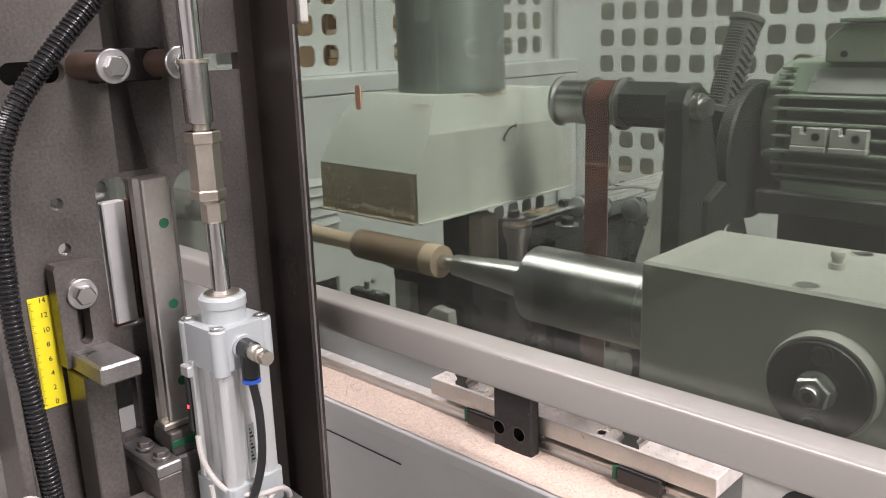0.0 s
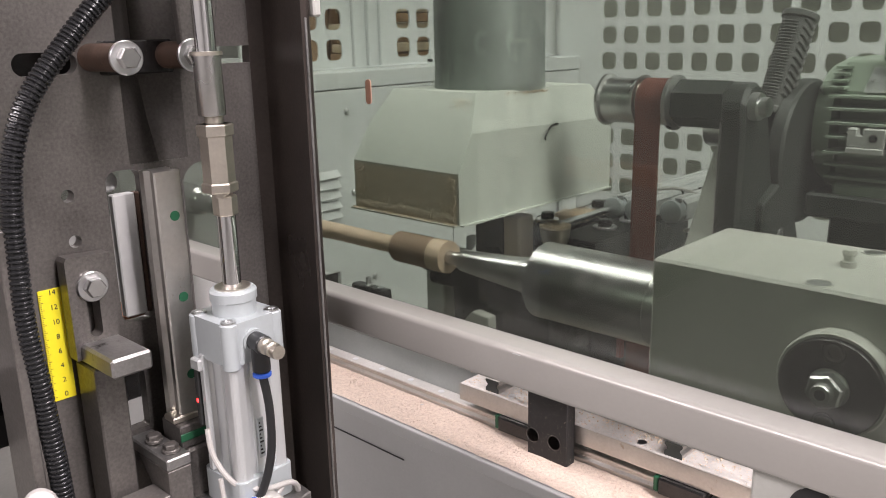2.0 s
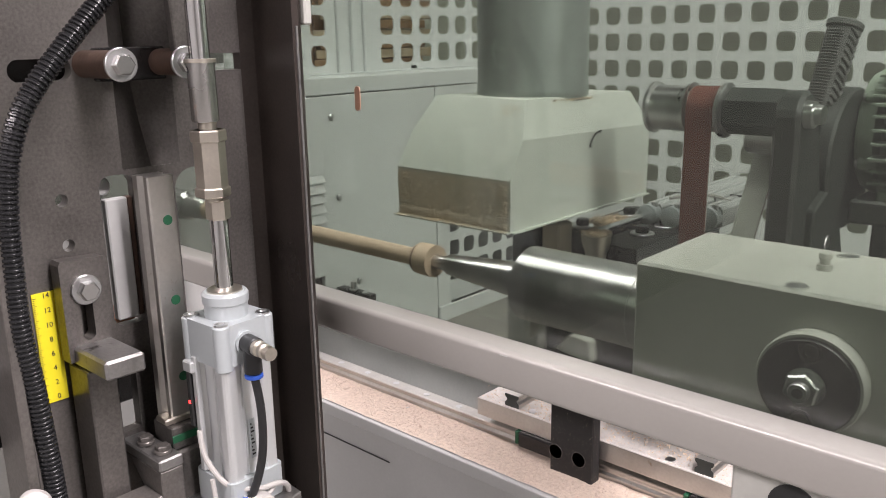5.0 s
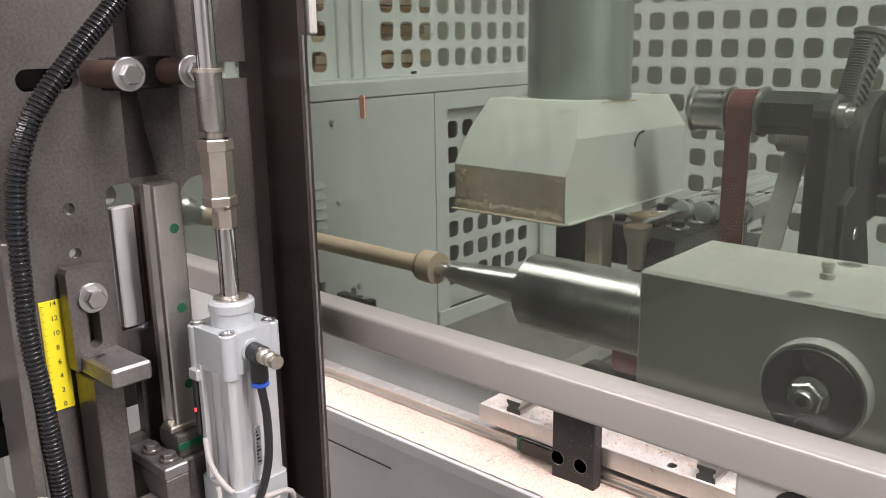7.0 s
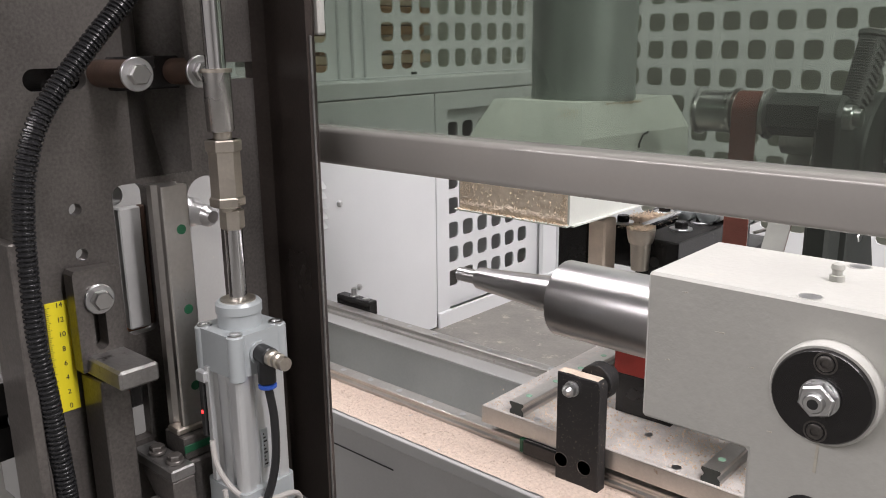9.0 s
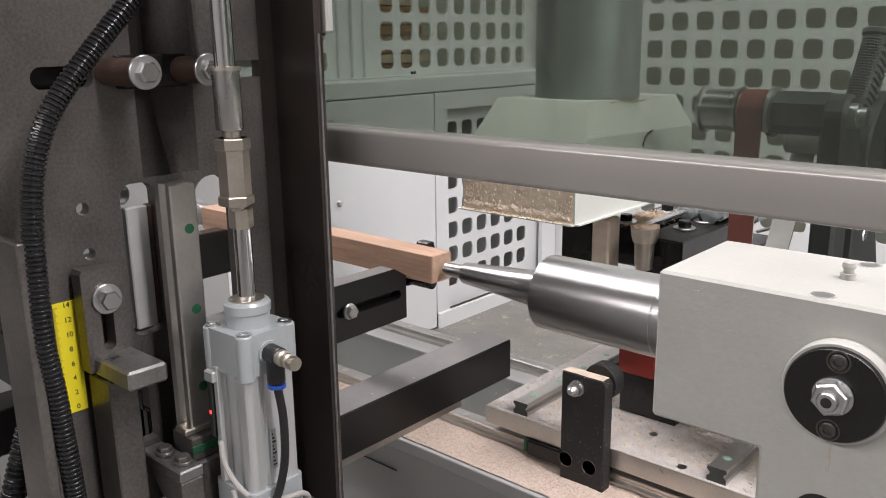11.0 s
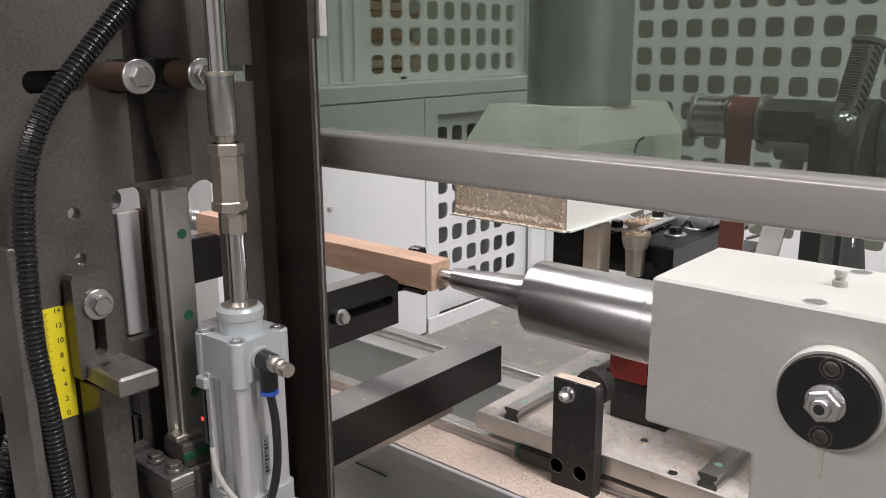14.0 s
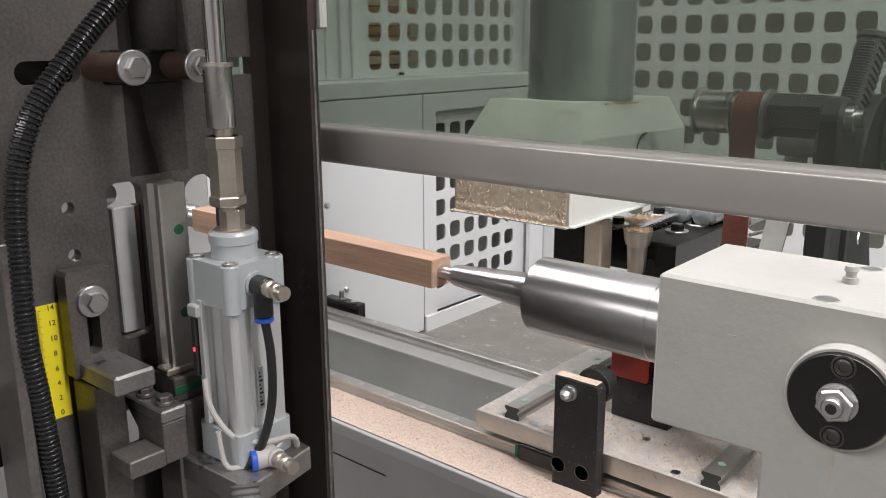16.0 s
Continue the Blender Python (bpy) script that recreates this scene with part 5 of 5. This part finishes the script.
part("jaw_sheen_sheet", box(-0.6055, 0.31, 1.1215, -0.5868, 0.571, 1.1218), TOPSHEEN, arm)
for sx, sy in ((-0.615, 0.56), (-0.632, 0.45), (-0.622, 0.67), (-0.61, 0.62)):
    part("chip", box(sx, sy, 0.9801, sx + 0.0016, sy + 0.0018, 0.9808), SAWDUST, arm)
for k in range(3):
    part("guide_strip", box(-0.612 - 0.009 * k, -0.25, 0.919, -0.606 - 0.009 * k, 0.70, 0.930, 0.0008), RAILSTEEL, arm, "thin steel guide strip")
jw = part("jaw_plate", prism([(0.30, 1.063), (0.588, 1.066), (0.588, 1.1115), (0.572, 1.1215), (0.50, 1.1215), (0.30, 1.1215)], "x", -0.598, -0.586, [slot(0.492, 1.0885, 0.580, 1.0985, 0.0048)]), BEAM, arm, "black slotted jaw plate")
part("jaw_back", prism([(0.30, 1.063), (0.588, 1.066), (0.588, 1.1115), (0.572, 1.1215), (0.30, 1.1215)], "x", -0.606, -0.598), BEAM, jw)
hexbolt(arm, (-0.586, 0.5075, 1.0935), (1, 0, 0), 0.0065, 0.005, GALV, 0.008)
part("rear_finger", prism([(0.560, 1.095), (0.66, 1.085), (0.662, 1.115), (0.657, 1.131), (0.646, 1.131), (0.640, 1.112), (0.575, 1.107)], "x", -0.625, -0.6085, (), 0.001), BLACKSTEEL_D, arm, "black rear finger")
part("finger_roller", rod((-0.608, 0.622, 1.097), (-0.580, 0.622, 1.097), 0.0075, 18), BLACKSTEEL_D, arm)
part("jaw_post", box(-0.645, 0.30, 0.980, -0.606, 0.36, 1.121, 0.002), BLACKSTEEL_D, arm)
part("far_jaw", prism([(0.30, 1.063), (0.588, 1.066), (0.588, 1.1115), (0.572, 1.1215), (0.30, 1.1215)], "x", -0.90, -0.88, (), 0.001), BLACKSTEEL_D, arm, "black slotted jaw plate")
part("far_beam", box(-0.93, -0.25, 0.930, -0.88, 0.7896, 0.980, 0.0015), BLACKSTEEL_D, arm)
part("arm_conduit", bent([(-0.62, 0.235, 1.12), (-0.62, 0.222, 1.085), (-0.62, 0.212, 1.06), (-0.62, 0.1985, 1.022), (-0.62, 0.175, 0.96)], 0.0094, 16, None, (0.0043, 0.0021), 0.0006), RUBBER, arm, "black corrugated conduit")
part("cross_tie", box(-0.93, 0.30, 1.0, -0.60, 0.33, 1.06, 0.002), BLACKSTEEL_D, arm)
for z_, r_ in ((1.075, 0.009), (1.05, 0.006)):
    part("guide_rod", rod((-0.93, 0.36, z_), (-0.60, 0.36, z_), r_, 18), CHROME, arm)


# ---- what moves ----
def shifted(ob, rows):
    base = ob.location.copy()
    return [(t, Matrix.Translation(base + Vector((dx, dy, dz)))) for t, dx, dy, dz in rows]


def ease(t0, t1, n, d):
    """Rows of a smooth move by the offset d between two times."""
    out = []
    for k in range(n + 1):
        u = k / n
        s = u * u * (3 - 2 * u)
        out.append((t0 + (t1 - t0) * u, *(c * s for c in d)))
    return out


def motions():
    feed = [(0.0, -0.1032), (0.5, -0.0917), (1.0, -0.0799), (1.5, -0.0680), (2.0, -0.0564), (2.5, -0.0435), (3.0, -0.0323), (3.5, -0.0198), (4.0, -0.0078), (4.4, 0.0)]
    walk(carriage, shifted(carriage, [(t, d, 0, 0) for t, d in feed] + [(16.0, 0, 0, 0)]))
    back = [(t, d, 0, 0) for t, d in feed] + [(t, 0, dy, 0) for t, _, dy, _ in ease(4.6, 5.8, 6, (0, 0.122, 0))] + [(16.0, 0, 0.122, 0)]
    for ob in (hood, tool, sander):
        walk(ob, shifted(ob, back))
    drawn = [(t, d, 0, 0) for t, d in feed] + ease(4.6, 5.8, 6, (0.23, 0.14, -0.02)) + [(16.0, 0.23, 0.14, -0.02)]
    walk(rest, shifted(rest, drawn))
    up = [(7.35, 0.0), (7.5, 0.025), (7.6, 0.045), (7.7, 0.062), (7.8, 0.083), (7.9, 0.105), (8.0, 0.1265), (8.1, 0.141), (8.2, 0.154), (8.3, 0.158), (16.0, 0.158)]
    walk(door, shifted(door, [(0, 0, 0, 0)] + [(t, 0, 0, d) for t, d in up]))
    walk(quill, shifted(quill, [(0, 0, 0, 0), (8.6, 0, 0, 0), (8.7, 0.028, 0, 0), (10.6, 0.028, 0, 0), (11.1, 0, 0, 0), (16.0, 0, 0, 0)]))
    cut = [(0.0, -0.662), (1.0, -0.6387), (2.0, -0.6105), (3.0, -0.5865), (4.0, -0.5605), (4.2, -0.556), (16.0, -0.556)]
    for k, ob in enumerate(shells):
        left = -0.540 - SHELL * (k + 1)
        rows = []
        for i in range(47):
            t = i * 0.1
            edge = np.interp(t, [c[0] for c in cut], [c[1] for c in cut])
            rows.append((t, pose(min(max(edge - left, 0.0), max(SHELL * k - 0.0005 * (k + 1), 0.0)), 0, 0)))
        walk(ob, rows + [(16.0, rows[-1][1])])
    base = spindle.location.copy()
    fall = [(0, 0, 0, 0, 0), (8.6, 0, 0, 0, 0), (8.7, 0.05, -0.05, 0.0, 12), (8.8, 0.12, -0.10, -0.064, 32), (8.9, 0.13, -0.13, -0.30, 38), (9.05, 0.10, -0.13, -0.80, 15), (9.15, 0.10, -0.13, -1.105, 0), (16.0, 0.10, -0.13, -1.105, 0)]
    walk(spindle, [(t, Matrix.Translation(base + Vector((dx, dy, dz))) @ pose(0, 0, 0, 0, r, 0)) for t, dx, dy, dz, r in fall])
    OUT = -0.305
    reach = [(0, 0, OUT, 0), (9.5, 0, OUT, 0)] + [(t, 0, OUT + d, 0) for t, _, d, _ in ease(9.6, 10.7, 5, (0, -OUT, 0))]
    away = [(14.02, 0.0), (14.1, -0.012), (14.2, -0.032), (14.3, -0.055), (14.4, -0.083), (14.5, -0.107), (14.6, -0.135), (14.7, -0.158), (14.8, -0.185), (14.9, -0.210), (15.0, -0.236), (15.1, -0.264), (15.3, OUT), (16.0, OUT)]
    walk(arm, shifted(arm, reach + [(t, 0, d, 0) for t, d in away]))
    walk(blank, shifted(blank, [(0, -0.06, -0.75, 0), (9.5, -0.06, -0.75, 0), (10.1, -0.06, -0.38, 0), (10.7, -0.06, 0, 0), (11.1, 0, 0, 0), (16.0, 0, 0, 0)]))
    rise = ease(15.05, 15.38, 4, (0, 0, 0.0515))
    for ob in (lift, slide):
        walk(ob, shifted(ob, [(0, 0, 0, 0)] + rise + [(16.0, 0, 0, 0.0515)]))


motions()
